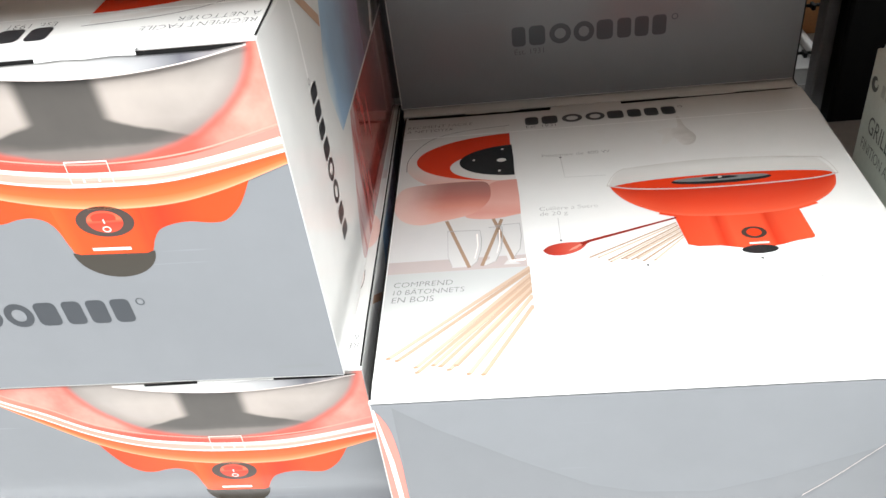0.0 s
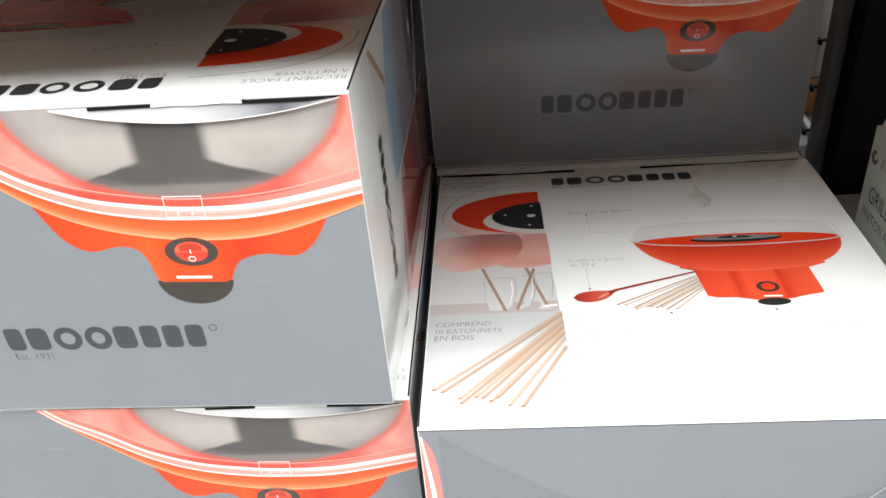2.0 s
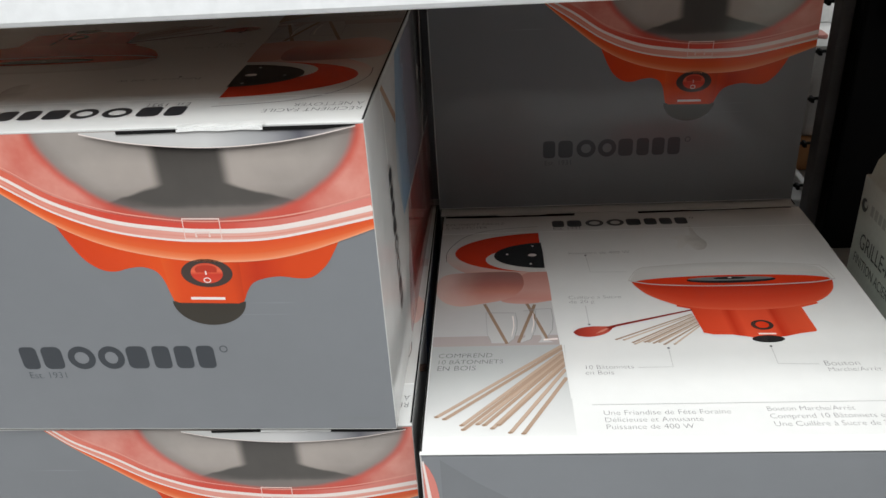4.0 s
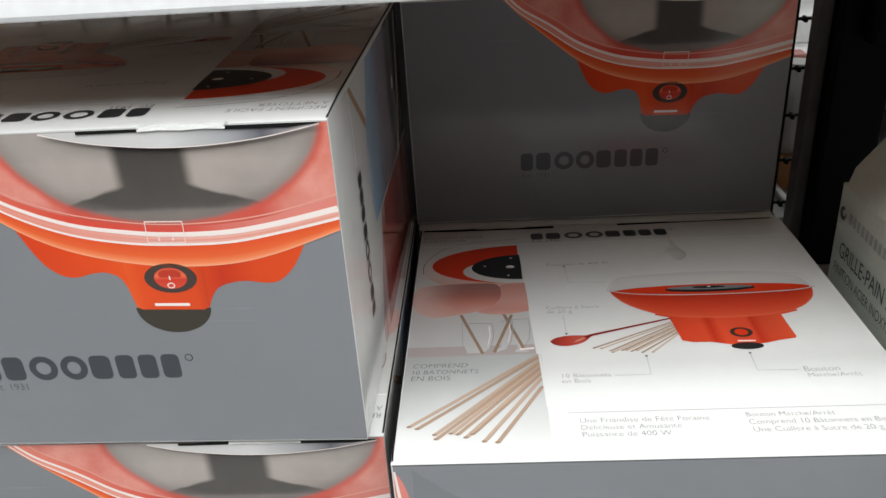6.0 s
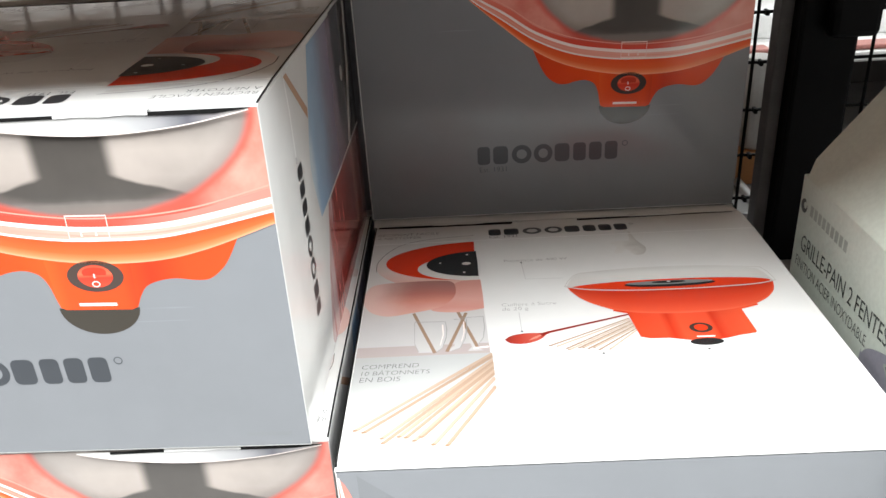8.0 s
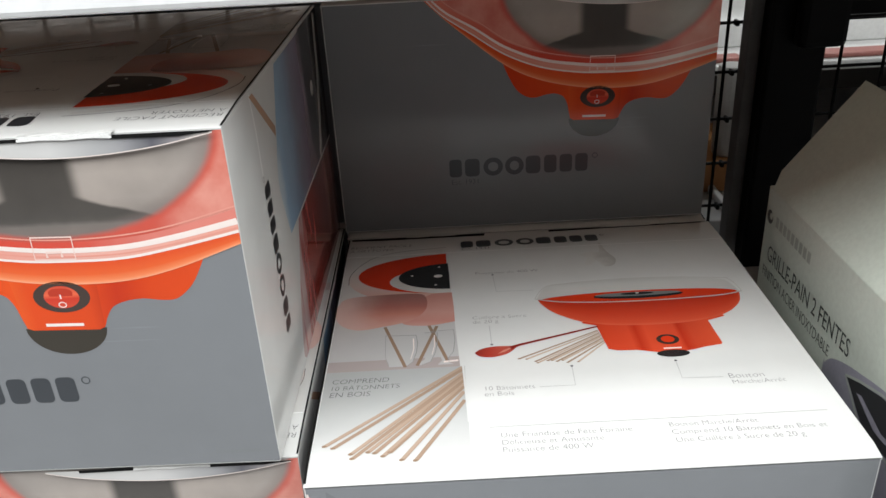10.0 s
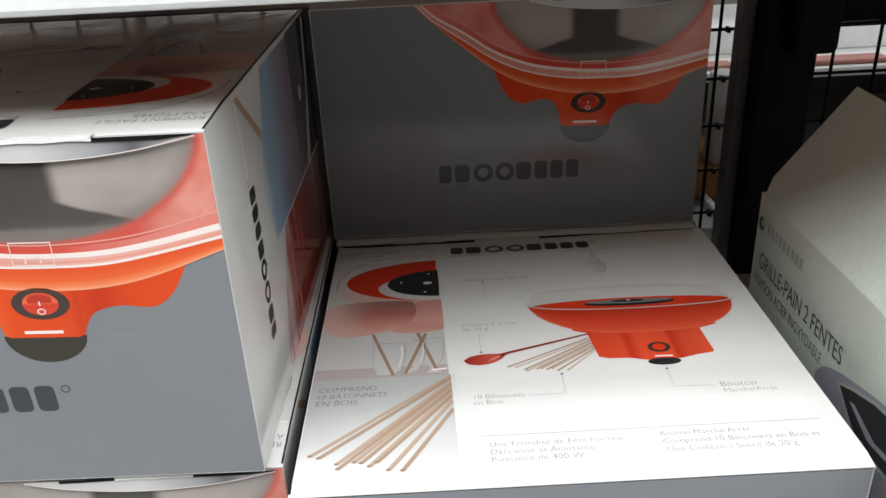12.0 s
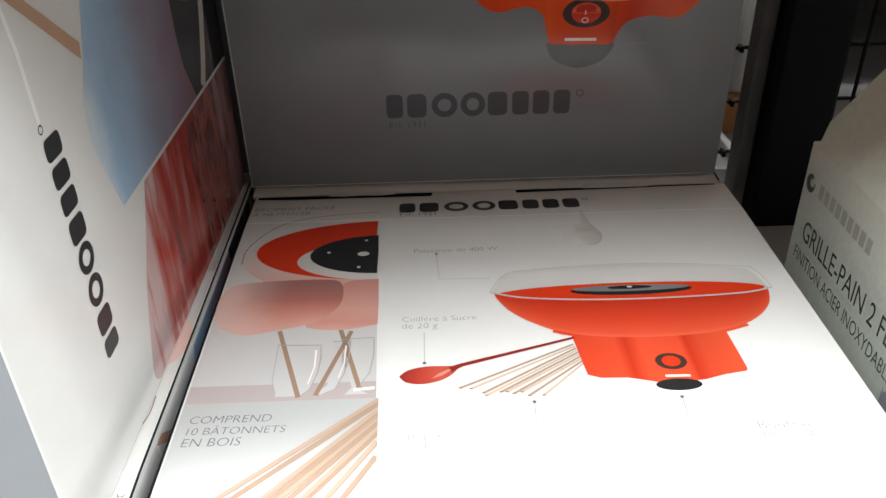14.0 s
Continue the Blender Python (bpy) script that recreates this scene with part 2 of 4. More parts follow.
M_PHOTO = ink("photo_background_ink", (0.6, 0.6, 0.6), axis=1, span=(0.05, 0.21), stops=[(0.0, (0.58, 0.57, 0.555)), (0.6, (0.48, 0.465, 0.455)), (1.0, (0.43, 0.42, 0.42))])
M_COLUMN = ink("pale_grey_column_ink", (0.5, 0.5, 0.5), axis=1, span=(0.205, 0.305), stops=[(0.0, (0.37, 0.376, 0.374)), (0.35, (0.41, 0.415, 0.41)), (0.75, (0.52, 0.52, 0.515)), (1.0, (0.62, 0.62, 0.61))])
M_TABLE = ink("photo_table_ink", (0.37, 0.32, 0.31))
M_GLASS = ink("photo_glass_ink", (0.455, 0.445, 0.44))
M_GLASSLINE = ink("photo_glass_edge_ink", (0.28, 0.28, 0.275))
M_GLASSSTICK = ink("stick_behind_glass_ink", (0.27, 0.18, 0.125))
M_WOOD = ink("wooden_stick_ink", (0.33, 0.235, 0.175))
M_WOOD2 = ink("pale_stick_ink", (0.39, 0.29, 0.225))
M_CREASE = ink("white_crease_ink", (0.78, 0.78, 0.77))
M_WOODLINE = ink("stick_shade_line_ink", (0.34, 0.235, 0.165))
M_WOOD3 = ink("brown_stick_ink", (0.46, 0.29, 0.195))
M_WOOD4 = ink("pale_short_stick_ink", (0.47, 0.37, 0.295))
M_SPOONBOWL = ink("spoon_bowl_ink", (0.36, 0.045, 0.030), axis=0, span=(-0.131, -0.102), wobble=0.006, stops=[(0.0, (0.30, 0.040, 0.030)), (0.35, (0.42, 0.075, 0.050)), (0.7, (0.36, 0.040, 0.026)), (1.0, (0.25, 0.026, 0.018))])
M_SPOON = ink("spoon_ink", (0.20, 0.018, 0.013))
M_SPOON2 = ink("spoon_glint_ink", (0.56, 0.20, 0.15))
M_BLUE = ink("blue_candyfloss_ink", (0.2, 0.3, 0.45), axis=1, span=(0.122, 0.285), wobble=0.05, streak=26.0, stops=[(0.0, (0.52, 0.60, 0.66)), (0.12, (0.30, 0.44, 0.60)), (0.3, (0.27, 0.37, 0.50)), (0.5, (0.24, 0.25, 0.33)), (0.65, (0.22, 0.18, 0.25)), (0.85, (0.22, 0.13, 0.16)), (1.0, (0.20, 0.09, 0.11))])
# printed reds; the mauve rear stops also paint in a pale reflection
M_CRYSTAL = ink("red_candyfloss_reflection_ink", (0.3, 0.06, 0.05), axis=1, span=(0.25, 0.50), wobble=0.27, streak=32.0, stretch=(1.0, 2.2, 0.40), stops=[(0.0, (0.52, 0.38, 0.38)), (0.16, (0.40, 0.13, 0.12)), (0.30, (0.36, 0.04, 0.03)), (0.42, (0.15, 0.03, 0.027)), (0.52, (0.30, 0.10, 0.09)), (0.62, (0.16, 0.05, 0.048)), (0.72, (0.28, 0.17, 0.17)), (0.85, (0.23, 0.15, 0.16)), (1.0, (0.20, 0.14, 0.155))])
M_DARKPIC = ink("dark_machine_ink", (0.03, 0.03, 0.033))
M_RING = ink("machine_ring_ink", (0.55, 0.53, 0.51))


def tape_material():
    m, nt, b = shader("clear_tape", 0.06)
    b.inputs["Base Color"].default_value = (0.58, 0.58, 0.57, 1)
    relief(nt, b, noise_node(nt, coords(nt), 140.0, 3.0), 0.6, 0.002)
    return m


def plain(name, colour, rough=0.5, metal=0.0, vary=0.12, scale=14.0, bump=0.0, spec=0.5):
    m, nt, b = shader(name, rough, metal, spec)
    vec = coords(nt)
    lo = tuple(c * (1 - vary) for c in colour)
    hi = tuple(min(1.0, c * (1 + vary)) for c in colour)
    big = ramp(nt, noise_node(nt, vec, scale, 6.0), [(0.3, lo), (0.7, hi)])
    small = ramp(nt, noise_node(nt, vec, scale * 14, 3.0), [(0.35, (0.93, 0.93, 0.93)), (0.65, (1, 1, 1))])
    nt.links.new(mix(nt, "MULTIPLY", 1.0, big, small), b.inputs["Base Color"])
    if bump:
        relief(nt, b, noise_node(nt, vec, scale * 10, 4.0), bump, 0.002)
    return m


M_TAPE = tape_material()
M_BLACKMETAL = plain("black_powder_coat", (0.006, 0.006, 0.0065), 0.5, 0.0, 0.15, 20.0, 0.15, 0.1)
M_STRIP = plain("dull_grey_steel", (0.14, 0.14, 0.142), 0.55, 0.0, 0.15, 30.0, 0.1)
M_STEELBAR = plain("bare_steel", (0.42, 0.43, 0.43), 0.3, 0.9, 0.12, 30.0, 0.1)
M_SHELF = plain("shelf_grey_paint", (0.34, 0.34, 0.335), 0.4, 0.0, 0.06, 10.0)
M_UNDER = plain("shelf_underside_brown", (0.50, 0.365, 0.275), 0.5, 0.0, 0.15, 12.0)
M_RAIL = plain("white_price_rail", (0.80, 0.81, 0.82), 0.3, 0.0, 0.02, 10.0)
M_KRAFT = plain("kraft_board", (0.26, 0.19, 0.14), 0.7, 0.0, 0.25, 30.0, 0.4)
M_ORANGEBOX = plain("orange_kraft_board", (0.50, 0.24, 0.09), 0.7, 0.0, 0.1, 16.0)
M_FLOOR = plain("vinyl_floor", (0.52, 0.515, 0.51), 0.35, 0.0, 0.1, 3.0)
M_CEIL = plain("ceiling_white", (0.78, 0.78, 0.77), 0.8, 0.0, 0.05, 2.0)
M_WALL = plain("store_wall", (0.055, 0.046, 0.046), 0.8, 0.0, 0.08, 2.0)
M_SAGE = plain("sage_white_carton", (0.56, 0.60, 0.535), 0.34, 0.0, 0.04, 18.0, 0.015)
M_SAGETEXT = plain("dark_green_grey_ink", (0.045, 0.052, 0.048), 0.4, 0.0, 0.1, 30.0)
M_SAGEPALE = plain("pale_grey_ink", (0.36, 0.385, 0.345), 0.4, 0.0, 0.1, 30.0)
M_TOAST = plain("lavender_steel_ink", (0.27, 0.26, 0.31), 0.3, 0.0, 0.15, 24.0)
M_TOASTD = plain("toaster_slot_ink", (0.02, 0.02, 0.022), 0.35, 0.0, 0.1, 24.0)
M_GREYBOX = plain("grey_box_board", (0.12, 0.108, 0.10), 0.5, 0.0, 0.1, 14.0)
M_WHITEBOX = plain("white_box_board", (0.58, 0.58, 0.57), 0.4, 0.0, 0.08, 14.0)
M_TUMBLER = plain("grey_tumbler_plastic", (0.46, 0.455, 0.44), 0.3, 0.0, 0.08, 20.0)
M_WRAP = plain("crinkled_plastic_wrap", (0.36, 0.33, 0.31), 0.16, 0.0, 0.3, 40.0, 0.9)
M_REDBOX = plain("red_box_board", (0.36, 0.14, 0.12), 0.45, 0.0, 0.12, 14.0)


# ---- mesh helpers ----
def part(name, bm, material, parent=None, label=""):
    me = bpy.data.meshes.new(name)
    bm.to_mesh(me)
    bm.free()
    me.materials.append(material)
    ob = new(name, me)
    ob.parent = parent
    if label:
        ob["label"] = label
    return ob


def block(lo, hi, bevel=0.0, segments=2):
    """A box between two corners, with rounded edges."""
    bm = bmesh.new()
    bmesh.ops.create_cube(bm, size=1.0)
    for v in bm.verts:
        v.co = Vector([a + (c + 0.5) * (b - a) for a, b, c in zip(lo, hi, v.co)])
    if bevel:
        bmesh.ops.bevel(bm, geom=bm.edges[:], offset=bevel, segments=segments, profile=0.5, affect="EDGES")
    return bm


def bar(a, b, r, sides=10):
    """A round bar from a to b."""
    a, b = Vector(a), Vector(b)
    bm = bmesh.new()
    bmesh.ops.create_cone(bm, cap_ends=True, segments=sides, radius1=r, radius2=r, depth=(b - a).length)
    turn = (b - a).to_track_quat("Z", "Y").to_matrix().to_4x4()
    bmesh.ops.transform(bm, matrix=Matrix.Translation((a + b) / 2) @ turn, verts=bm.verts[:])
    return bm


def spline(points, steps=6):
    """A smooth line through a few points."""
    p = [points[0], *points, points[-1]]
    out = []
    for i in range(1, len(p) - 2):
        for k in range(steps):
            t = k / steps
            out.append(tuple(0.5 * (2 * b + (c - a) * t + (2 * a - 5 * b + 4 * c - d) * t * t + (3 * b - a - 3 * c + d) * t ** 3) for a, b, c, d in zip(p[i - 1], p[i], p[i + 1], p[i + 2])))
    return out + [points[-1]]


def oval(cx, cy, rx, ry, a0=0, a1=360, n=36):
    return [(cx + rx * math.cos(radians(a0 + (a1 - a0) * i / n)), cy + ry * math.sin(radians(a0 + (a1 - a0) * i / n))) for i in range(n + (a1 - a0 < 360))]


def mm(points):
    return [(x / 1000, y / 1000) for x, y in points]


def ribbon(points, w0, w1=None, closed=False):
    """Quads along a line; widths in the line's units."""
    w1 = w0 if w1 is None else w1
    n, quads, left, right = len(points), [], [], []
    for i, (x, y) in enumerate(points):
        x0, y0 = points[(i - 1) % n] if closed else points[max(i - 1, 0)]
        x1, y1 = points[(i + 1) % n] if closed else points[min(i + 1, n - 1)]
        d = math.hypot(x1 - x0, y1 - y0) or 1.0
        w = (w0 + (w1 - w0) * i / max(n - 1, 1)) / 2
        left.append((x - (y1 - y0) / d * w, y + (x1 - x0) / d * w))
        right.append((x + (y1 - y0) / d * w, y - (x1 - x0) / d * w))
    for i in range(n if closed else n - 1):
        j = (i + 1) % n
        quads.append([left[i], left[j], right[j], right[i]])
    return quads


def band(upper, lower):
    return [[upper[i], upper[i + 1], lower[i + 1], lower[i]] for i in range(min(len(upper), len(lower)) - 1)]


def sheet(polygons, place, lift):
    """Flat printed shapes, laid on a face by place(u, v, lift)."""
    bm = bmesh.new()
    for poly in polygons:
        vs = [bm.verts.new(place(u, v, lift)) for u, v in poly]
        if len(poly) > 4:
            for tri in tessellate_polygon([[Vector((u, v, 0)) for u, v in poly]]):
                bm.faces.new([vs[k] for k in tri])
        else:
            bm.faces.new(vs)
    return bm


def run_band(upper, lower, place, lift, rows=4):
    """A printed band between two lines whose colour runs from the lower (v 0) to the upper line (v 1)."""
    bm = bmesh.new()
    uv = bm.loops.layers.uv.new("run")
    n = min(len(upper), len(lower))
    grid_v = [[bm.verts.new(place(*[a + (b - a) * k / rows for a, b in zip(lower[i], upper[i])], lift)) for i in range(n)] for k in range(rows + 1)]
    for k in range(rows):
        for i in range(n - 1):
            f = bm.faces.new((grid_v[k][i], grid_v[k][i + 1], grid_v[k + 1][i + 1], grid_v[k + 1][i]))
            for loop, v in zip(f.loops, (k, k, k + 1, k + 1)):
                loop[uv].uv = (i / n, v / rows)
    return bm


def lettering(text, width, at, place, lift, turn=0.0, slant=0.0, tall=1.0, weight=-0.018):
    """Built-in font, set to a width, its baseline starting at a point of the face."""
    cu = bpy.data.curves.new("text", "FONT")
    cu.body, cu.size, cu.shear, cu.resolution_u, cu.offset = text, 1.0, slant, 3, weight
    ob = bpy.data.objects.new("text", cu)
    scene.collection.objects.link(ob)
    me = bpy.data.meshes.new_from_object(ob.evaluated_get(bpy.context.evaluated_depsgraph_get()))
    bpy.data.objects.remove(ob)
    bm = bmesh.new()
    bm.from_mesh(me)
    bpy.data.meshes.remove(me)
    k = width / max(v.co.x for v in bm.verts)
    c, s = math.cos(radians(turn)), math.sin(radians(turn))
    for v in bm.verts:
        x, y = v.co.x * k, v.co.y * k * tall
        v.co = place(at[0] + c * x - s * y, at[1] + s * x + c * y, lift)
    return bm


def logo_shapes(x0, y0, width, height):
    """The maker's mark as a row of plain blocks and rings."""
    shapes, x = [], x0
    for kind, share in (("b", 0.11), ("b", 0.13), ("o", 0.155), ("o", 0.145), ("b", 0.13), ("b", 0.11), ("b", 0.11), ("b", 0.11)):
        w, h = share * width, height
        if kind == "o":
            shapes.append(ribbon(oval(x + w * 0.45, y0 + h / 2, w * 0.34, h * 0.39, n=24), h * 0.25, closed=True))
        else:
            r, v = min(w, h) * 0.22, 0.80
            corners = ((x + r, y0 + r, 180), (x + w * v - r, y0 + r, 270), (x + w * v - r, y0 + h - r, 0), (x + r, y0 + h - r, 90))
            shapes.append([[p for cx, cy, a0 in corners for p in oval(cx, cy, r, r, a0, a0 + 90, 3)]])
        x += w
    return shapes


def wordmark(shapes, place, lift, material, parent):
    for polys in shapes:
        part("logo_block", sheet(polys, place, lift), material, parent)


# ---- store shell ----
tagged(part("floor", block((-4, -3, -0.98), (4, 3.2, -0.9)), M_FLOOR), "pale speckled vinyl store floor", "floor", kind="structure")
tagged(part("ceiling", block((-4, -3, 2.75), (4, 3.2, 2.85)), M_CEIL), "white store ceiling", "ceiling", kind="structure")
for wall_name, lo, hi in (("wall_west", (-4.1, -3, -0.9), (-4, 3.2, 2.75)), ("wall_east", (4, -3, -0.9), (4.1, 3.2, 2.75)), ("wall_north", (-4, 3.2, -0.9), (4, 3.3, 2.75)), ("wall_south", (-4, -3.1, -0.9), (4, -3, 2.75))):
    tagged(part(wall_name, block(lo, hi), M_WALL), "plain painted store wall", "wall", kind="structure")

# ---- the shelf bay ----
SHELF = -0.017   # top of the shelf board
GRID_Y = 0.66


def empty(name, x, y, z):
    e = new(name)
    e.location = (x, y, z)
    e.empty_display_size = 0.02
    return e


def shelf_board(name, z, label):
    e = empty(name, 0, 0.282 if z > 0.2 else 0.24, z)
    b = part("board", block((-1.3, -0.255, -0.025), (1.3, 0.352 if z < 0.2 else 0.363, 0.0), 0.002), M_SHELF if z < 0.2 else M_UNDER, e)
    r = part("price_rail", block((-1.3, -0.27, -0.03), (1.3, -0.2552, 0.03), 0.003), M_RAIL, e, "glossy white price rail")
    return tagged(e, label, "shelf")


shelf_board("shelf", SHELF, "grey steel store shelf with a white price rail")
shelf_board("shelf", 0.4735, "upper store shelf with a white price rail and brown underside")

grid = empty("wire_grid", 0.0, GRID_Y, SHELF)
for i in range(-30, 25):
    x = 0.437 + 0.055 * i if i <= 0 else 0.526 + 0.055 * i
    part("wire", bar((x, 0, -0.3), (x, 0, 0.8), 0.0022, 8), M_BLACKMETAL, grid)
for k in range(-4, 13):
    part("wire", bar((-1.25, 0.0045, 0.118 + 0.061 * k), (1.75, 0.0045, 0.118 + 0.061 * k), 0.0022, 8), M_BLACKMETAL, grid)
for k in range(-1, 6):
    part("clip", block((0.4455, -0.004, 0.1145 + 0.061 * k), (0.4498, 0.008, 0.1215 + 0.061 * k), 0.001), M_BLACKMETAL, grid, "black panel clip")
tagged(grid, "black welded wire back panel of the shelf bay", "grid")

post = empty("shelf_upright", 0.49, 0.62, SHELF - 0.88)
part("post", block((-0.024, -0.02, 0.0), (0.044, 0.03, 2.2), 0.004), M_BLACKMETAL, post)
part("slot_strip", block((-0.040, 0.004, 0.0), (-0.0245, 0.03, 2.2), 0.002), M_STRIP, post, "dull grey slotted strip")
part("bracket", block((0.0, -0.045, 1.165), (0.056, -0.0205, 1.42), 0.008), M_BLACKMETAL, post, "black shelf bracket")
part("arm", block((-0.052, -0.075, 0.8805), (-0.036, -0.005, 0.892), 0.002), M_STEELBAR, post, "bright steel shelf arm")
tagged(post, "black steel upright with a slotted grey strip", "upright")

# ---- printed cartons of the candyfloss machine ----
W, D, H = 0.323, 0.313, 0.203
FOLD = 0.039


def lid_height(y):
    if y < FOLD:
        return H - 0.0016 * (1 - y / FOLD)
    if y > D - 0.011:
        return H - 0.002 * (y - D + 0.011) / 0.011
    return H


def on_front(u, v, e):
    return (u, -e, v)


def on_top(a, b, e):
    return (-a, D - b, lid_height(D - b) + e)


def on_side(y, z, e):
    return (e, y, z)


def on_back(a, v, e):
    return (-a, D + e, v)


L1, L2, L3, L4, L5, L6 = (0.00008 * k for k in range(1, 7))


def candy_carton():
    box = empty("product_carton", 0, 0, 0)
    # carton body, with slightly soft edges and panels that belly a little
    bm = block((-W, 0, 0), (0, D, H - 0.0018), 0.0007, 2)
    body = part("body", bm, M_WHITE, box)
    bm = bmesh.new()
    ys = [0.0] + [FOLD * k / 3 for k in range(1, 4)] + [FOLD + (D - 0.011 - FOLD) * k / 8 for k in range(1, 9)] + [D - 0.007, D - 0.003, D]
    rows = []
    for y in ys:
        rows.append([bm.verts.new((-W + W * i / 10, y, lid_height(y))) for i in range(11)])
    under = [[bm.verts.new((v.co.x, v.co.y, v.co.z - 0.0016)) for v in row] for row in rows]
    n, m = len(rows) - 1, 10
    for j in range(n):
        for i in range(m):
            bm.faces.new((rows[j][i], rows[j][i + 1], rows[j + 1][i + 1], rows[j + 1][i]))
            bm.faces.new((under[j][i], under[j + 1][i], under[j + 1][i + 1], under[j][i + 1]))
    for i in range(m):
        bm.faces.new((rows[0][i], under[0][i], under[0][i + 1], rows[0][i + 1]))
        bm.faces.new((rows[n][i], rows[n][i + 1], under[n][i + 1], under[n][i]))
    for j in range(n):
        bm.faces.new((rows[j][0], rows[j + 1][0], under[j + 1][0], under[j][0]))
        bm.faces.new((rows[j][m], under[j][m], under[j + 1][m], rows[j + 1][m]))
    lid = part("lid", bm, M_WHITE, box)

    # front face: grey ground and the machine seen close
    F = on_front
    front = part("front_panel", sheet([[(-W + 0.001, 0.001), (-0.0003, 0.001), (-0.0003, 0.2006), (-W + 0.001, 0.2006)]], F, L1), M_GREY, box, "dark grey printed front")
    wordmark(logo_shapes(-0.226, 0.0485, 0.124, 0.0165), F, L2, M_LOGO2, front)
    part("trademark", sheet(ribbon(oval(-0.0985, 0.0625, 0.0022, 0.0022, n=16), 0.0006, closed=True), F, L2), M_LOGO2, front)
    part("small_print", lettering("Est. 1931", 0.024, (-0.225, 0.0415), F, L2), M_LOGO2, front)
    part("footnote", sheet([[(-0.036, 0.008), (-0.010, 0.008), (-0.010, 0.0105), (-0.036, 0.0105)]], F, L2), M_NOTE, front)
    outer = spline(mm([(-240, 200.6), (-226, 187), (-204, 168), (-176, 146), (-150, 133), (-119, 125), (-90, 122), (-61, 123), (-34, 129), (-0.3, 141)]))
    line2 = spline(mm([(-238, 200.6), (-225, 188), (-203, 173), (-176, 155), (-147, 143), (-116, 137), (-90, 135.5), (-61, 136), (-34, 140.5), (-0.3, 148)]))
    line1 = spline(mm([(-234, 200.6), (-222, 190), (-200, 177), (-176, 161), (-146, 149), (-115, 143.5), (-90, 141.5), (-61, 142), (-34, 146), (-0.3, 153.5)]))
    inner = spline(mm([(-228, 200.6), (-217, 192), (-196, 180), (-174, 165), (-146, 154), (-115, 148), (-90, 146), (-61, 147), (-34, 151), (-0.3, 160)]))
    base = spline(mm([(-178, 148), (-172, 134), (-166, 124), (-158, 118), (-150, 117), (-142, 119), (-134, 119.5), (-127, 116.5), (-123.6, 110), (-122, 102), (-120.5, 97), (-117, 95.4)]), 4) + spline(mm([(-84, 94.5), (-79.8, 96.2), (-77, 102), (-72.5, 108), (-65, 111), (-56, 112), (-46, 110.6), (-39, 111), (-33, 115), (-27, 122), (-19, 137)]), 4) + mm([(-60, 130), (-100, 130)])
    part("base_print", sheet([base], F, L2), M_BASE, front, "orange printed machine base")
    part("base_panel_print", sheet([mm([(-123, 128), (-121, 97), (-118, 95.5), (-83, 94.5), (-79.5, 96), (-78, 128)])], F, L3), M_PANEL, front)
    knob = [(-0.122, 0.0965)] + oval(-0.1005, 0.0963, 0.0215, 0.0165, 180, 360, 20) + [(-0.079, 0.0955)]
    part("knob_print", sheet([knob], F, L1 + 0.00005), M_KNOB, front, "dark olive printed foot")
    part("bowl_print", run_band(line2, outer, F, L4), M_ORANGE, front, "orange red printed bowl")
    part("rim_print", sheet(band(inner, line1), F, L4), M_RIM, front)
    part("rim_print", sheet(band(line1, line2), F, L4), M_RIMPALE, front)
    part("lid_print", sheet([inner + [(-0.0003, 0.2006)]], F, L3 + 0.00005), M_STEEL, front, "grey steel bowl print under a red tinted lid")
    part("glint", sheet(ribbon(line1, 0.0014, 0.0034), F, L5), M_GLINT, front)
    part("glint", sheet(ribbon(line2, 0.0010, 0.0016), F, L5), M_GLINT, front)
    part("glint", sheet(ribbon([(x, y - 0.0035) for x, y in line1], 0.0007, 0.0009), F, L5), M_GLINT2, front)
    part("glint", sheet(ribbon([(x, y + 0.0015) for x, y in inner], 0.0006, 0.0009), F, L5), M_GLINT2, front)
    part("clasp_print", sheet(ribbon(mm([(-105.5, 137), (-85, 136.5), (-84.5, 149), (-105, 149.5)]), 0.0009, closed=True) + ribbon(mm([(-99, 138), (-99, 140.8), (-91.5, 140.8), (-91.5, 138)]), 0.0013), F, L6), M_CLASPLINE, front)
    part("button_print", sheet([oval(-0.098, 0.115, 0.0148, 0.0092)], F, L4), M_BUTTON, front, "dark round printed switch")
    part("rocker_print", sheet([oval(-0.098, 0.115, 0.0092, 0.0066)], F, L5), M_ROCKER, front)
    part("rocker_ridge_print", sheet([spline(mm([(-104, 115.6), (-104.4, 118), (-102, 119.8), (-98, 120.2), (-94, 119.7), (-91.8, 118), (-92.2, 115.5)]), 3)], F, L5 + 0.00004), M_RIDGE, front)
    part("switch_mark", sheet(ribbon(oval(-0.0985, 0.1105, 0.0019, 0.0015, n=16), 0.0006, closed=True) + [mm([(-98.8, 114), (-98.1, 114), (-98.1, 116.5), (-98.8, 116.5)])], F, L6), M_GLINT, front)
    part("small_mark", sheet([mm([(-110.5, 97.6), (-90.5, 97.1), (-90.5, 98.9), (-110.5, 99.4)])], F, L4), M_GLINT, front)
    # tuck flap that has crept out at the lid's edge, with tape and dark strips for the shade in its gaps
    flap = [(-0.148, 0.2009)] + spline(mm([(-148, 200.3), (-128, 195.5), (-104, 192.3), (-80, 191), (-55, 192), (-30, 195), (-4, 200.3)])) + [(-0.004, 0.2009)]
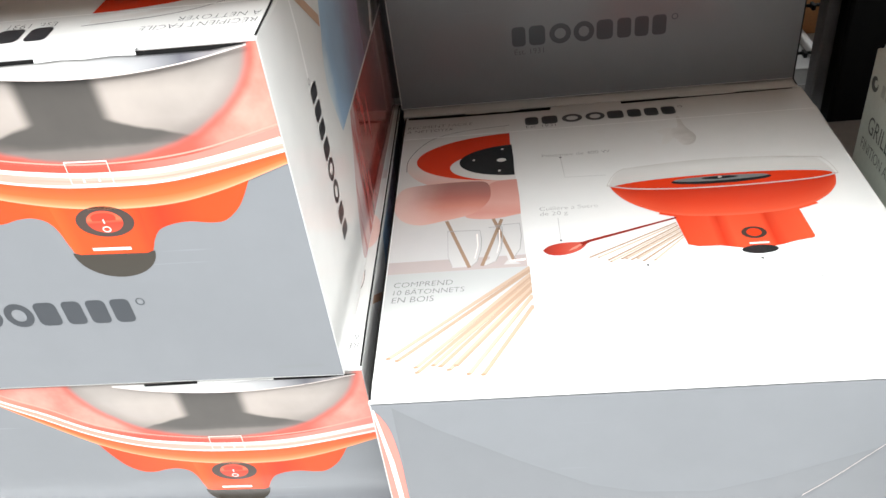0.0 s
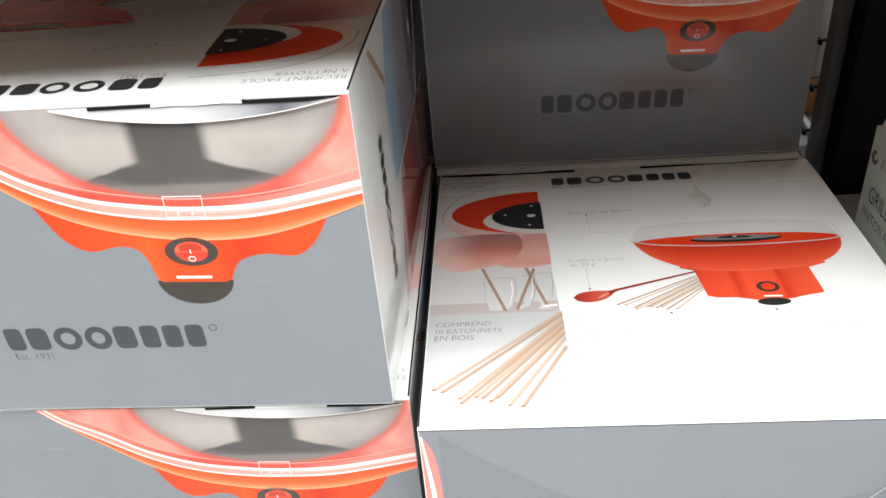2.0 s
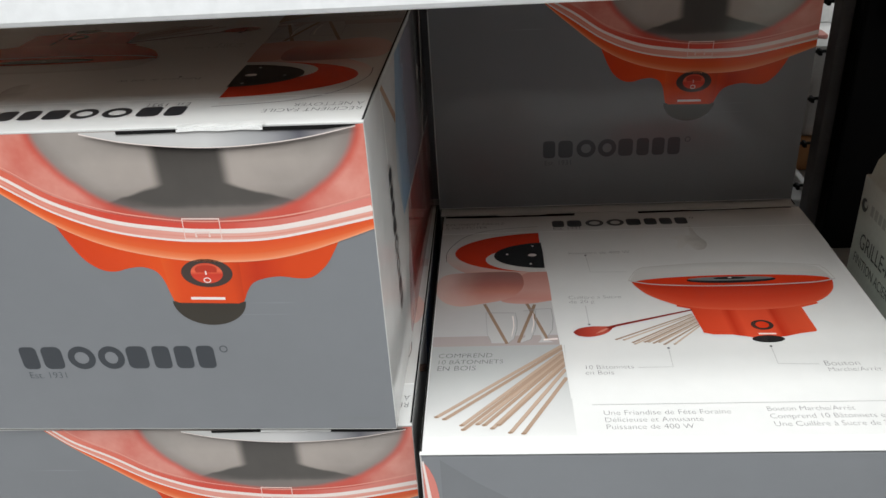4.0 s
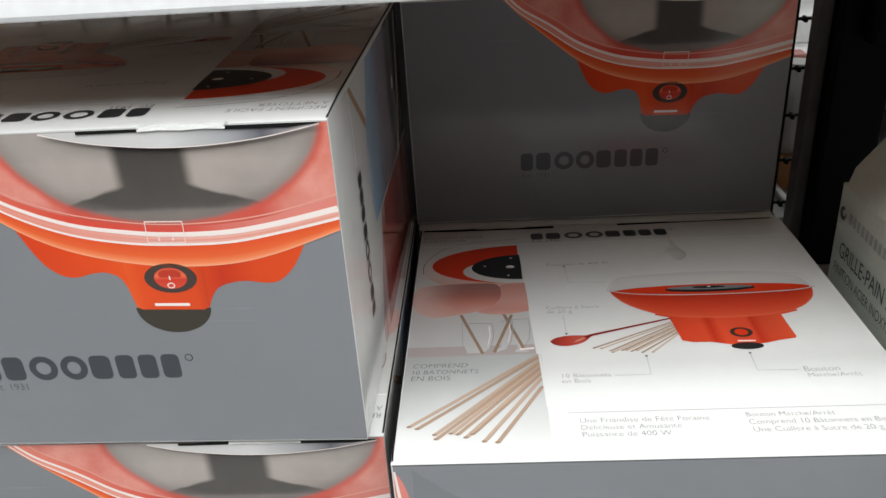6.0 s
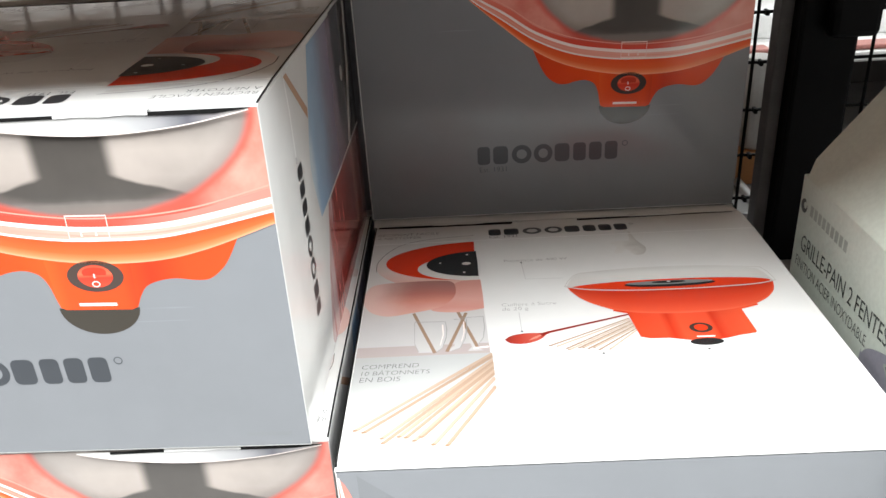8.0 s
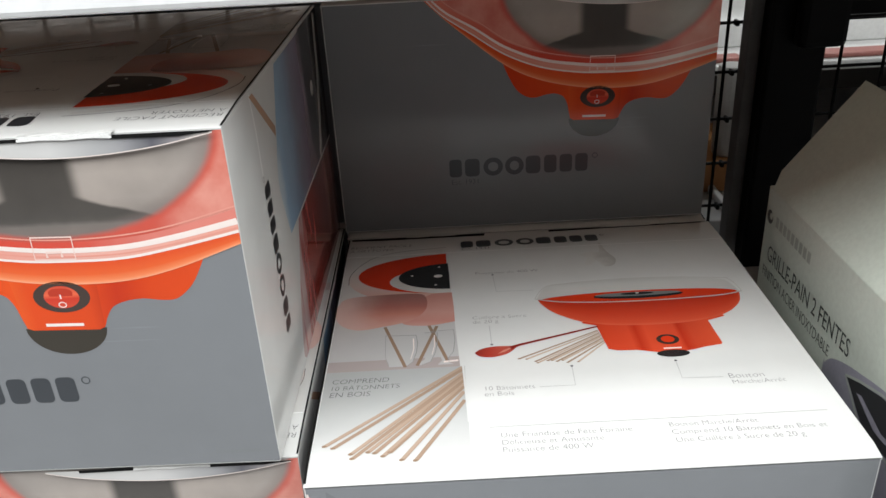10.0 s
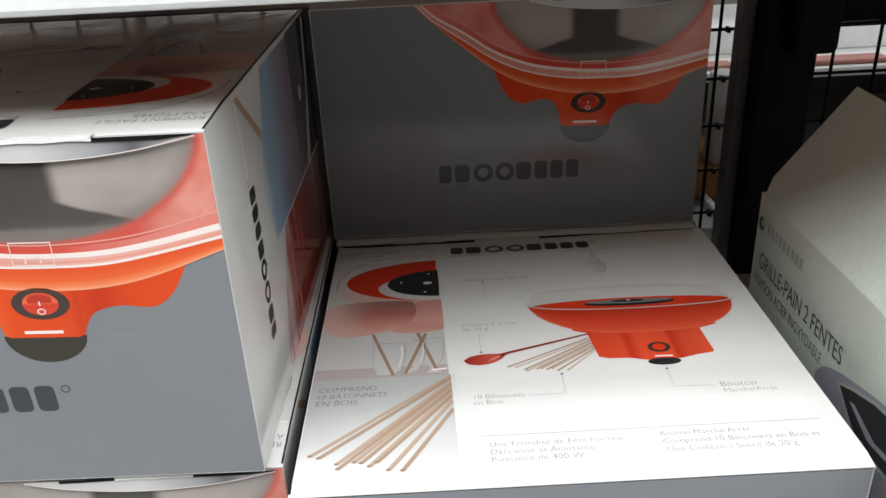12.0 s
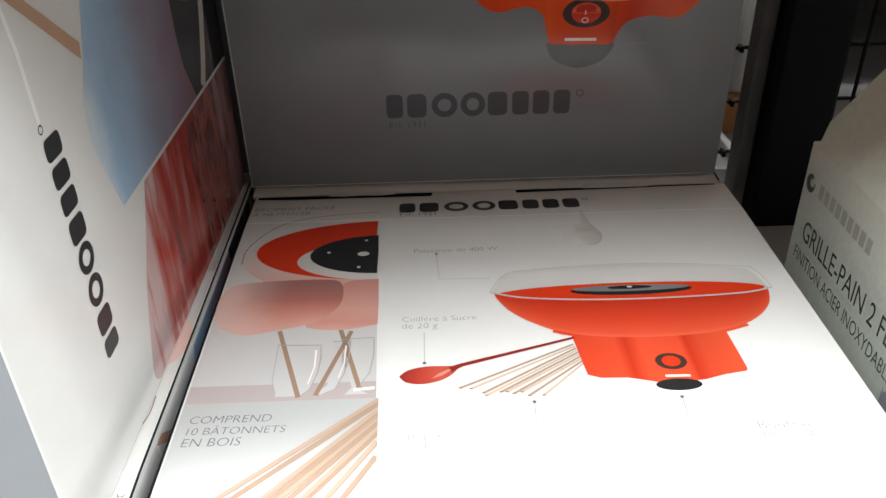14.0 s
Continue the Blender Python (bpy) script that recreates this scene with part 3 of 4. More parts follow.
    part("tuck_flap", sheet([flap], F, 0.0024), M_FLAP, box, "pale shiny tuck flap, its sheen painted as a colour run")
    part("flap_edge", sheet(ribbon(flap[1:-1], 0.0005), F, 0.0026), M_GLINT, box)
    part("gap", sheet([mm([(-128, 199.5), (-95, 199.8), (-95, 201.5), (-128, 201.5)])], F, 0.0029), M_SLOT, box, "flat dark strip painting the shade of a slot under the lid")
    part("gap", sheet([mm([(-52, 199.4), (-20, 199.2), (-6, 200.6), (-2, 201.5), (-52, 201.5)])], F, 0.0029), M_SLOT, box, "flat dark strip painting the shade of a slot under the lid")
    bm = bmesh.new()
    for (x0, x1) in ((-0.096, -0.051),):
        a = [bm.verts.new((x0 + (x1 - x0) * i / 4, -0.0033, 0.2000 + 0.0005 * (i % 2))) for i in range(5)]
        b = [bm.verts.new((x0 + (x1 - x0) * i / 4, -0.0026, 0.2022)) for i in range(5)]
        c = [bm.verts.new((x0 + (x1 - x0) * i / 4, 0.0024 + 0.0008 * (i % 2), 0.2022)) for i in range(5)]
        for i in range(4):
            bm.faces.new((a[i], a[i + 1], b[i + 1], b[i]))
            bm.faces.new((b[i], b[i + 1], c[i + 1], c[i]))
    part("tape", bm, M_TAPE, box, "clear crinkled sealing tape")

    # top face
    T = on_top
    part("photo_print", sheet([mm([(2, y), (92 - (y - 106) / 30, y), (91.8 - (y - 106) / 30, y + 6), (2, y + 6)]) for y in range(106, 272, 6)], T, L1), M_PHOTO, lid)
    part("column_print", sheet([mm([(2, y), (95, y), (95, y + 6), (2, y + 6)]) for y in range(4, 106, 6)], T, L1), M_COLUMN, lid)
    # highlight on the rounded lid fold, painted as a thin white ribbon
    part("fold_highlight", sheet(ribbon(mm([(1.6, 274.2), (160, 274.2), (321, 274.2)]), 0.0009), T, L6), M_CREASE, lid, "pressed fold with its highlight painted as a pale line")
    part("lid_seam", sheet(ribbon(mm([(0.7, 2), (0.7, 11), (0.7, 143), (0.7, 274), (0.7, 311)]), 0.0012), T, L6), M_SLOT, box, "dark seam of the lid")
    part("photo_table_print", sheet([mm([(2, 106), (92, 106), (91.6, 118), (2, 118)])], T, L2), M_TABLE, lid)
    edge_x = 0.0885
    lid_o = [p for p in oval(0.093, 0.236, 0.087, 0.048, 80, 282, 50) if p[0] < edge_x]
    part("lid_print", sheet([lid_o + [(edge_x, 0.190)]], T, L2), M_LIDRED, lid)
    lid_r = spline(mm([(7, 226), (8, 245), (22, 269), (46, 281), (86.5, 286)]))
    part("lid_line_print", sheet(ribbon(lid_r, 0.0005), T, L3), M_TEXT, lid)
    red_o = [p for p in oval(0.091, 0.2395, 0.077, 0.0335, 86, 274, 50) if p[0] < edge_x]
    part("bowl_print", sheet([red_o], T, L3), M_RED, lid, "red printed bowl")
    ring_o = [p for p in oval(0.095, 0.2275, 0.055, 0.0225, 90, 272, 40) if p[0] < edge_x]
    part("ring_print", sheet([ring_o], T, L4), M_RING, lid)
    disc_o = [p for p in oval(0.090, 0.2335, 0.043, 0.0215, 88, 272, 40) if p[0] < edge_x + 0.001]
    part("disc_print", sheet([disc_o], T, L5), M_BLACK, lid)
    part("screw_print", sheet([oval(0.079, 0.2335, 0.0036, 0.0024, n=14)] + [oval(x, y, 0.0011, 0.001, n=8) for x, y in mm([(58, 236), (80, 249), (77, 219)])], T, L6), M_RING, lid)
    candy = spline(mm([(1.5, 176), (1.5, 192), (8, 204), (30, 207), (58, 207), (68, 203), (70, 188), (66, 176), (56, 166), (36, 160), (20, 157), (8, 163), (1.5, 174)]), 4)
    candyb = spline(mm([(90, 206), (74, 205), (66, 196), (60, 180), (52, 166), (56, 161), (72, 159), (90.3, 163)]), 4)
    part("candyfloss_print", sheet([candyb], T, L5), M_CANDY2, lid, "pale pink printed candyfloss")
    part("candyfloss_print", sheet([candy[:-1]], T, L6), M_CANDY, lid, "rose pink printed candyfloss")
    glass = [mm([(40, 148), (62, 147), (63, 137), (62.5, 126), (60, 114), (56, 109), (44, 109), (41, 120), (40, 135)]), mm([(68, 149.5), (77, 149.5), (77, 136), (75.5, 124), (72, 113), (66, 109.5), (62, 110), (68, 116), (70, 128), (70, 138)]), mm([(72, 151), (89, 152), (89.5, 138), (88, 124), (84, 116), (85, 111), (88, 109), (77, 109), (80, 114), (78, 122), (74, 132)])]
    part("glass_print", sheet(glass, T, L3), M_GLASS, lid)
    part("glass_line_print", sheet([q for g in glass for q in ribbon(g[:6], 0.0007, 0.0004)] + ribbon(mm([(40, 148), (41, 120), (44, 110)]), 0.0003), T, L4), M_GLASSLINE, lid)
    part("glass_glint_print", sheet(ribbon(mm([(60, 143), (60.5, 130), (58.5, 117)]), 0.0010, 0.0004) + ribbon(mm([(75, 146), (75, 132), (73, 121)]), 0.0009, 0.0004) + [mm([(81, 111), (91, 112), (91, 114), (81, 113)])], T, L4), M_GLINT, lid)
    for a, b in (((39, 160), (55, 108)), ((77, 158), (63, 109)), ((71, 160), (84, 112))):
        part("stick_print", sheet(ribbon(mm([a, b]), 0.0024), T, L5 - 0.0001), M_GLASSSTICK, lid)
    tips = ((8.8, 31), (14, 29), (25, 23), (26, 19), (35, 24), (39, 23), (44, 20), (48, 23), (55, 16), (63, 15))
    for k, (tip, far) in enumerate(zip(tips, (105, 102, 98, 95, 92.5, 89.5, 86, 83, 78, 69))):
        ends = ((93.5, far), tip)
        part("stick_print", sheet(ribbon(mm(ends), 0.0026), T, L2 if k % 2 else L3), M_WOOD if k % 2 else M_WOOD2, lid)
        (ax, ay), (bx, by) = ends
        side = 1.25 / math.hypot(bx - ax, by - ay)
        part("stick_line_print", sheet(ribbon(mm([(ax - (by - ay) * side, ay + (bx - ax) * side), (bx - (by - ay) * side, by + (bx - ax) * side)]), 0.0005), T, L5), M_WOODLINE, lid)
        part("stick_tip_print", sheet([oval(ends[1][0] / 1000 - 0.0003, ends[1][1] / 1000, 0.0015, 0.0011, n=8)], T, L4), M_GLASSSTICK, lid)
    part("panel_print", sheet([mm([(86.6, 273.5), (88, 273.5), (94.6, 106), (95.6, 47), (94.4, 47), (93.2, 106)])], T, L6), M_WHITE, lid)
    for words, wide, at, slant in (("COMPREND", 0.038, (6.5, 92.8), 0.1), ("10 BÂTONNETS", 0.046, (5.8, 85.6), 0.1), ("EN BOIS", 0.027, (6, 78.4), 0.1), ("RÉCIPIENT FACILE", 0.054, (3, 292), 0.1), ("À NETTOYER", 0.038, (3, 285), 0.1)):
        part("lettering", lettering(words, wide, mm([at])[0], T, L2, 0.0, slant), M_TEXT, lid)
    for words, wide, at in (("Puissance de 400 W", 0.051, (109, 233)), ("Cuillère à Sucre", 0.040, (103, 164.5)), ("de 20 g", 0.019, (103, 158.5)), ("10 Bâtonnets", 0.033, (106, 77.5)), ("en Bois", 0.019, (106, 71.5)), ("Bouton", 0.023, (263, 77)), ("Marche/Arrêt", 0.034, (263.5, 71)),
                            ("Une Friandise de Fête Foraine", 0.078, (113, 31)), ("Délicieuse et Amusante", 0.060, (113, 24.5)), ("Puissance de 400 W", 0.053, (113, 18)), ("Bouton Marche/Arrêt", 0.053, (213, 33)), ("Comprend 10 Bâtonnets en Bois et", 0.091, (213, 26)), ("Une Cuillère à Sucre de 20 g", 0.075, (213.5, 19))):
        part("lettering", lettering(words, wide, mm([at])[0], T, L2), M_FINE, lid)
    for pts in (((123, 230), (124, 204), (153, 203)), ((115, 155), (115, 130)), ((166, 99), (165, 78.5), (142, 78.5)), ((235, 99), (234, 80), (260, 79)), ((107, 41), (310, 41))):
        part("callout_line", sheet(ribbon(mm(pts), 0.0005), T, L2), M_PALE, lid)
    for x, y in mm([(123, 231), (115, 130), (166, 99.5), (235, 99.5)]):
        part("callout_dot", sheet([oval(x, y, 0.0010, 0.0010, n=10)], T, L3), M_TEXT, lid)
    wordmark(logo_shapes(0.0995, 0.2835, 0.122, 0.0135), T, L2, M_LOGO, lid)
    part("trademark", sheet(ribbon(oval(0.2235, 0.2955, 0.0016, 0.0016, n=14), 0.0005, closed=True), T, L2), M_LOGO, lid)
    part("small_print", lettering("Est. 1931", 0.024, (0.0995, 0.2785), T, L2), M_TEXT, lid)
    drip = spline(mm([(219, 279), (221, 262), (226, 248), (222, 237), (214, 236), (210, 247), (205, 240), (199, 240), (203, 252), (198, 258), (208, 262), (215, 262), (217, 279)]), 3)
    part("floss_wisp_print", sheet([drip], T, L2), M_WISP, lid)
    part("spoon_print", sheet([spline(mm([(102.5, 120.6), (107, 125), (116, 127.4), (126, 127.2), (131.5, 126.6), (129, 121.5), (123, 116.8), (114, 114.4), (106, 116), (102.5, 120.6)]), 4)[:-1]], T, L3), M_SPOONBOWL, lid, "dark red printed spoon")
    part("spoon_handle_print", sheet([mm([(127, 126.4), (133, 128.8), (192, 147), (192, 145.2), (134, 126.4), (128, 122.5)])], T, L4), M_SPOON, lid)
    part("spoon_glint", sheet([mm([(118.5, 118.2), (124, 120.5), (128.5, 124.3), (126.5, 124.6), (122, 121.8)])], T, L4), M_SPOON2, lid)
    short = ((131.8, 110.8), (137, 110), (142.8, 106.8), (144, 105), (151, 107), (154, 107), (157, 105.6), (161, 106.5), (164, 103.8), (171, 103.8))
    for k, tip in enumerate(short):
        ends = ((191 + 0.35 * k, 141 - 1.6 * k), tip)
        part("stick_print", sheet(ribbon(mm(ends), 0.0012, 0.0016), T, L2), M_WOOD4 if k % 2 else M_WOOD, lid)
        part("stick_tip_print", sheet([oval(tip[0] / 1000, tip[1] / 1000, 0.0010, 0.0006, n=8)], T, L3), M_GLASSSTICK, lid)
    neck = mm([(191, 148), (194, 117), (200, 114.5), (213, 114), (227, 110), (240, 109.5), (250, 111), (260, 114), (271, 116), (272, 118), (271, 148)])
    part("neck_print", sheet([neck], T, L3), M_NECK, lid)
    part("foot_print", sheet([oval(0.236, 0.108, 0.011, 0.0042)], T, L2 + 0.0001), M_BLACK, lid)
    bowl = spline(mm([(154, 188), (156, 181), (162, 170), (172, 160), (188, 150), (207, 145.5), (231, 144), (256, 145), (275, 149), (291, 158), (301, 169), (305, 179), (306, 185)]))
    brim = spline(mm([(154.5, 188.5), (158, 186), (165, 183.5), (175, 181.5), (190, 179.5), (208, 178.3), (231, 177.8), (254, 178.3), (274, 179.5), (290, 181), (299, 182.5), (304, 184), (306.5, 185.5)]))
    part("bowl_print", run_band(brim, bowl, T, L4), M_TOPBOWL, lid, "red printed machine bowl")
    part("flange_print", sheet(ribbon(spline(mm([(182, 152), (200, 146), (231, 143.3), (262, 145.3), (284, 152)])), 0.0022), T, L5), M_NECK, lid)
    part("lid_print", sheet([spline(mm([(153, 188), (160, 203), (168, 209), (200, 212), (231, 213), (268, 211), (296, 206), (303, 200), (307, 184)])) + mm([(270, 181), (230, 180), (190, 183)])], T, L3), M_LID, lid, "clear grey printed lid")
    part("bowl_inside_print", sheet([oval(0.230, 0.1855, 0.075, 0.0085)], T, L5), M_RED, lid)
    part("disc_print", sheet([oval(0.2305, 0.1868, 0.034, 0.0048)], T, L6), M_BLACK, lid)
    part("lid_line_print", sheet(ribbon(spline(mm([(152, 188), (170, 182), (200, 178.5), (230, 177.5), (262, 178), (292, 180), (308, 184)])), 0.0013) + ribbon(spline(mm([(166, 208), (200, 211.5), (231, 212.5), (268, 210.5), (304, 205)])), 0.0006) + ribbon(spline(mm([(152, 188), (156, 197), (161, 204.5), (167, 208.5)])), 0.0005) + ribbon(spline(mm([(303, 205.5), (306, 199), (307.5, 191), (308, 184)])), 0.0005), T, L6 + 0.0004), M_LIDLINE, lid)
    part("disc_top_print", sheet([oval(0.2305, 0.1884, 0.0325, 0.0030, n=36)], T, L6 + 0.0001), M_DISCTOP, lid)
    part("disc_hub_print", sheet([oval(0.2300, 0.1888, 0.0125, 0.0017, n=20)], T, L6 + 0.0003), M_BLACK, lid)
    part("screw_print", sheet([oval(0.2300, 0.1890, 0.0016, 0.0008, n=10)], T, L6 + 0.0005), M_RING, lid)
    part("button_print", sheet([oval(0.2365, 0.125, 0.0078, 0.0062)], T, L4), M_BUTTON, lid)
    part("rocker_print", sheet([oval(0.2365, 0.125, 0.0046, 0.0040)], T, L5), M_RED, lid)
    part("small_mark", sheet([mm([(231, 113.5), (243, 113.2), (243, 114.7), (231, 115)])], T, L4), M_GLINT, lid)

    # right-hand side face
    S = on_side
    blue = spline(mm([(130, 199), (120, 180), (110, 160), (101, 145), (98, 129), (104, 111), (112, 92.5)])) + mm([(241, 92.5), (228, 114), (225, 133), (225, 150), (222, 199)])
    part("candyfloss_print", sheet([blue], S, L2), M_BLUE, body, "blue and violet printed candyfloss")
    part("machine_print", sheet([mm([(222, 200.6), (225, 150), (225, 133), (228, 114), (241, 92.5), (312, 92.5), (312, 200.6)])], S, L2), M_DARKPIC, body)
    part("ring_print", sheet(ribbon(spline(mm([(296, 198), (288, 160), (278, 132), (266, 108), (256, 93)])), 0.009), S, L3) , M_RING, body)
    part("screw_print", sheet([oval(0.252, 0.150, 0.006, 0.006)], S, L3), M_RING, body)
    part("stick_print", sheet([mm([(58, 199), (66, 199), (110, 166), (108, 160)])], S, L3), M_WOOD3, body)
    part("fold_mark", sheet(ribbon(mm([(59, 200), (62.5, 178), (63, 152)]), 0.0022), S, L1), M_CREASE, body, "pressed white fold line")
    crystal = spline(mm([(140, 90.5), (128, 70), (114, 48), (104, 26), (98, 8), (104, 1.5)])) + mm([(312, 1.5), (312, 90.5)])
    part("photo_print", sheet([crystal], S, L1), M_CRYSTAL, body, "red printed candyfloss close-up, a mauve reflection painted in at its rear")
    part("divider_print", sheet([mm([(74, 90.6), (312, 90.6), (312, 92.4), (74, 92.4)])], S, L3), M_WHITE, body)
    mark = logo_shapes(0.0, 0.0, 0.100, 0.0135)
    wordmark([[[(0.0745 - y, 0.048 + x) for x, y in poly] for poly in polys] for polys in mark], S, L2, M_LOGO, body)
    part("trademark", sheet(ribbon(oval(0.0625, 0.150, 0.0016, 0.0016, n=14), 0.0005, closed=True), S, L2), M_LOGO, body)

    # back face: grey, with a second tone and the picture that runs round the corner
    B = on_back
    back = part("back_panel", sheet([[(0.001, 0.001), (W - 0.001, 0.001), (W - 0.001, H - 0.003), (0.001, H - 0.003)]], B, L1), M_GREY, box, "grey printed back")
    part("tone_print", sheet([mm([(12, 197), (34, 178), (80, 146), (120, 121), (150, 112), (190, 110), (225, 121), (264, 138), (300, 154), (322, 166), (322, 2), (12, 2)])], B, L2), M_GREY2, back)
    part("wrap_print", sheet([spline(mm([(1, 196), (5, 190), (9, 176), (11, 150), (11, 120), (11, 1)])) + mm([(1, 1)])], B, L3), M_RIM, back)
    part("glint", sheet([mm([(1, 196), (2.2, 196), (7, 150), (8, 120), (8, 1), (5, 1), (5, 120), (4, 150)])], B, L4), M_GLINT, back)
    return box


CARTON_LABEL = "grey carton with orange machine print"
master = candy_carton()
tagged(master, CARTON_LABEL + ", on another carton", "box", "candyfloss machine cartons")
master.matrix_world = pose(-0.0212, 0.022, 0.1865, 0, 0, -0.9)


def carton(x, y, z, turn, label):
    c = copy_thing(master, pose(x, y, z, 0, 0, turn))
    c["label"] = label
    return c


carton(-0.0125, 0.028, SHELF, 0.0, CARTON_LABEL + ", under another on the shelf")
front_box = carton(-0.0068, 0.3152, SHELF, 180.15, "candyfloss machine carton showing its white printed top, on the shelf")
# no opening here: dark sheets paint the shade of slots beside the lid
part("gap", sheet([mm([(3, 309), (30, 307.5), (121, 307.2), (122, 312.4), (3, 312.4)]), mm([(179, 308), (240, 309.5), (316, 311), (316, 312.4), (179, 312.4)])], on_top, L3), M_SLOT, front_box, "flat dark strip painting the shade of a slot beside the lid")
part("crease", sheet(ribbon(spline([(0.222, 0.094), (0.2448, 0.102), (0.2608, 0.119), (0.2828, 0.146), (0.300, 0.165)]), 0.0004), on_back, L5), M_NOTE, front_box, "thin dented crease")
# second, paler ribbon paints the highlight along the dent
part("crease", sheet(ribbon(spline([(0.2435, 0.1025), (0.2595, 0.1198), (0.2815, 0.147), (0.299, 0.166)]), 0.0005, 0.0002), on_back, L5), M_GLINT, front_box, "painted highlight beside a dented crease")
carton(0.3125, 0.326, 0.187, 0.0, CARTON_LABEL + ", standing in shade at the back")
carton(0.3145, 0.3172, SHELF, 0.0, CARTON_LABEL + ", under another at the back")

carton(-0.3335, 0.657, SHELF, 180.0, CARTON_LABEL + ", in the second row")
carton(-0.3335, 0.66, 0.187, 180.0, CARTON_LABEL + ", on another in the second row")

# ---- toaster carton beside them ----
TX, TB, TZ = 0.345, 0.264, 0.239
toaster = empty("toaster_carton", TX, 0.1, SHELF)


def on_toaster(a, z, e):
    """a runs from the rear edge towards the front."""
    return (-e, TB - a - 0.1, z - SHELF)


part("body", block((0.0, -0.17, 0.0), (0.22, TB - 0.1, TZ - SHELF), 0.0012), M_SAGE, toaster)
bm = bmesh.new()
c, s = math.cos(radians(52)), math.sin(radians(52))
outline = [(-0.17, 0.0), (TB - 0.1 - 0.008, 0.0), (TB - 0.1 + 0.002, 0.014), (TB - 0.1 + 0.003, 0.104), (-0.168, 0.104)]
for off in (0.0, 0.0014):
    vs = [bm.verts.new((r * c + off * s, y, TZ - SHELF + r * s - off * c)) for y, r in outline]
    bm.faces.new(vs)
bm.verts.ensure_lookup_table()
n = len(outline)
for i in range(n):
    j = (i + 1) % n
    bm.faces.new((bm.verts[i], bm.verts[j], bm.verts[n + j], bm.verts[n + i]))
part("flap", bm, M_SAGE, toaster, "pale raised carton flap")
G = on_toaster
part("lettering", lettering("GRILLE-PAIN 2 FENTES", 0.146, (0.014, 0.1795), G, 0.0004, tall=1.35, weight=0.0), M_SAGETEXT, toaster)
part("lettering", lettering("FINITION ACIER INOXYDABLE", 0.126, (0.009, 0.1635), G, 0.0004, tall=1.4, weight=-0.006), M_SAGETEXT, toaster)
part("emblem", sheet([oval(0.010, 0.2155, 0.0058, 0.0058, 70, 380, 18) + oval(0.0118, 0.2165, 0.0028, 0.0028, 380, 70, 10)], G, 0.0004), M_SAGETEXT, toaster)
for k in range(9):
    part("logo_block", sheet([[(0.022 + 0.0075 * k, 0.212), (0.0275 + 0.0075 * k, 0.212), (0.0275 + 0.0075 * k, 0.221), (0.022 + 0.0075 * k, 0.221)]], G, 0.0004), M_SAGEPALE, toaster)
tagged(toaster, "pale sage toaster carton with a raised flap", "box")

part("toaster_print", sheet([spline(mm([(131, 40), (131, 150), (133, 158), (141, 166.5), (158, 174), (180, 180.5), (206, 187), (236, 192), (300, 200)])) + mm([(300, 40)])], G, 0.0005), M_TOAST, toaster, "lavender grey printed toaster")
part("slot_print", sheet([mm([(165, 168), (180, 174), (206, 182), (300, 196), (300, 158), (214, 148), (190, 150)])], G, 0.0009), M_TOASTD, toaster)
part("slot_rim_print", sheet(ribbon(mm([(163, 168.5), (180, 175.5), (206, 184), (300, 198)]), 0.0018) + ribbon(mm([(163, 168.5), (188, 149), (214, 146), (300, 156)]), 0.0018), G, 0.0013), M_SAGEPALE, toaster)
part("slot_bar_print", sheet([mm([(180, 166), (186, 168), (214, 160), (300, 172), (300, 168), (214, 156), (206, 156)])], G, 0.0013), M_TOAST, toaster)

# ---- behind the wire panel ----
rear = empty("rear_shelf", 0.3, 1.0, -0.9)
part("board", block((-1.6, -0.30, 0.875), (1.6, 0.3, 0.9), 0.003), M_SHELF, rear)
part("board", block((0.12, -0.13, 1.06), (1.6, 0.3, 1.075), 0.003), M_WHITEBOX, rear, "white painted board")
part("back_panel", block((-1.6, 0.3, 0.0), (1.6, 0.32, 1.6), 0.002), M_GREYBOX, rear)
for x in (-1.63, 1.6):
    part("upright", block((x, -0.3, 0.0), (x + 0.03, 0.32, 1.9), 0.003), M_BLACKMETAL, rear)
part("edge_rail", block((0.275, -0.29, 1.169), (1.3, -0.265, 1.24), 0.003), M_BLACKMETAL, rear, "black shelf edge")
tagged(rear, "grey steel shelving behind the wire panel", "shelving")


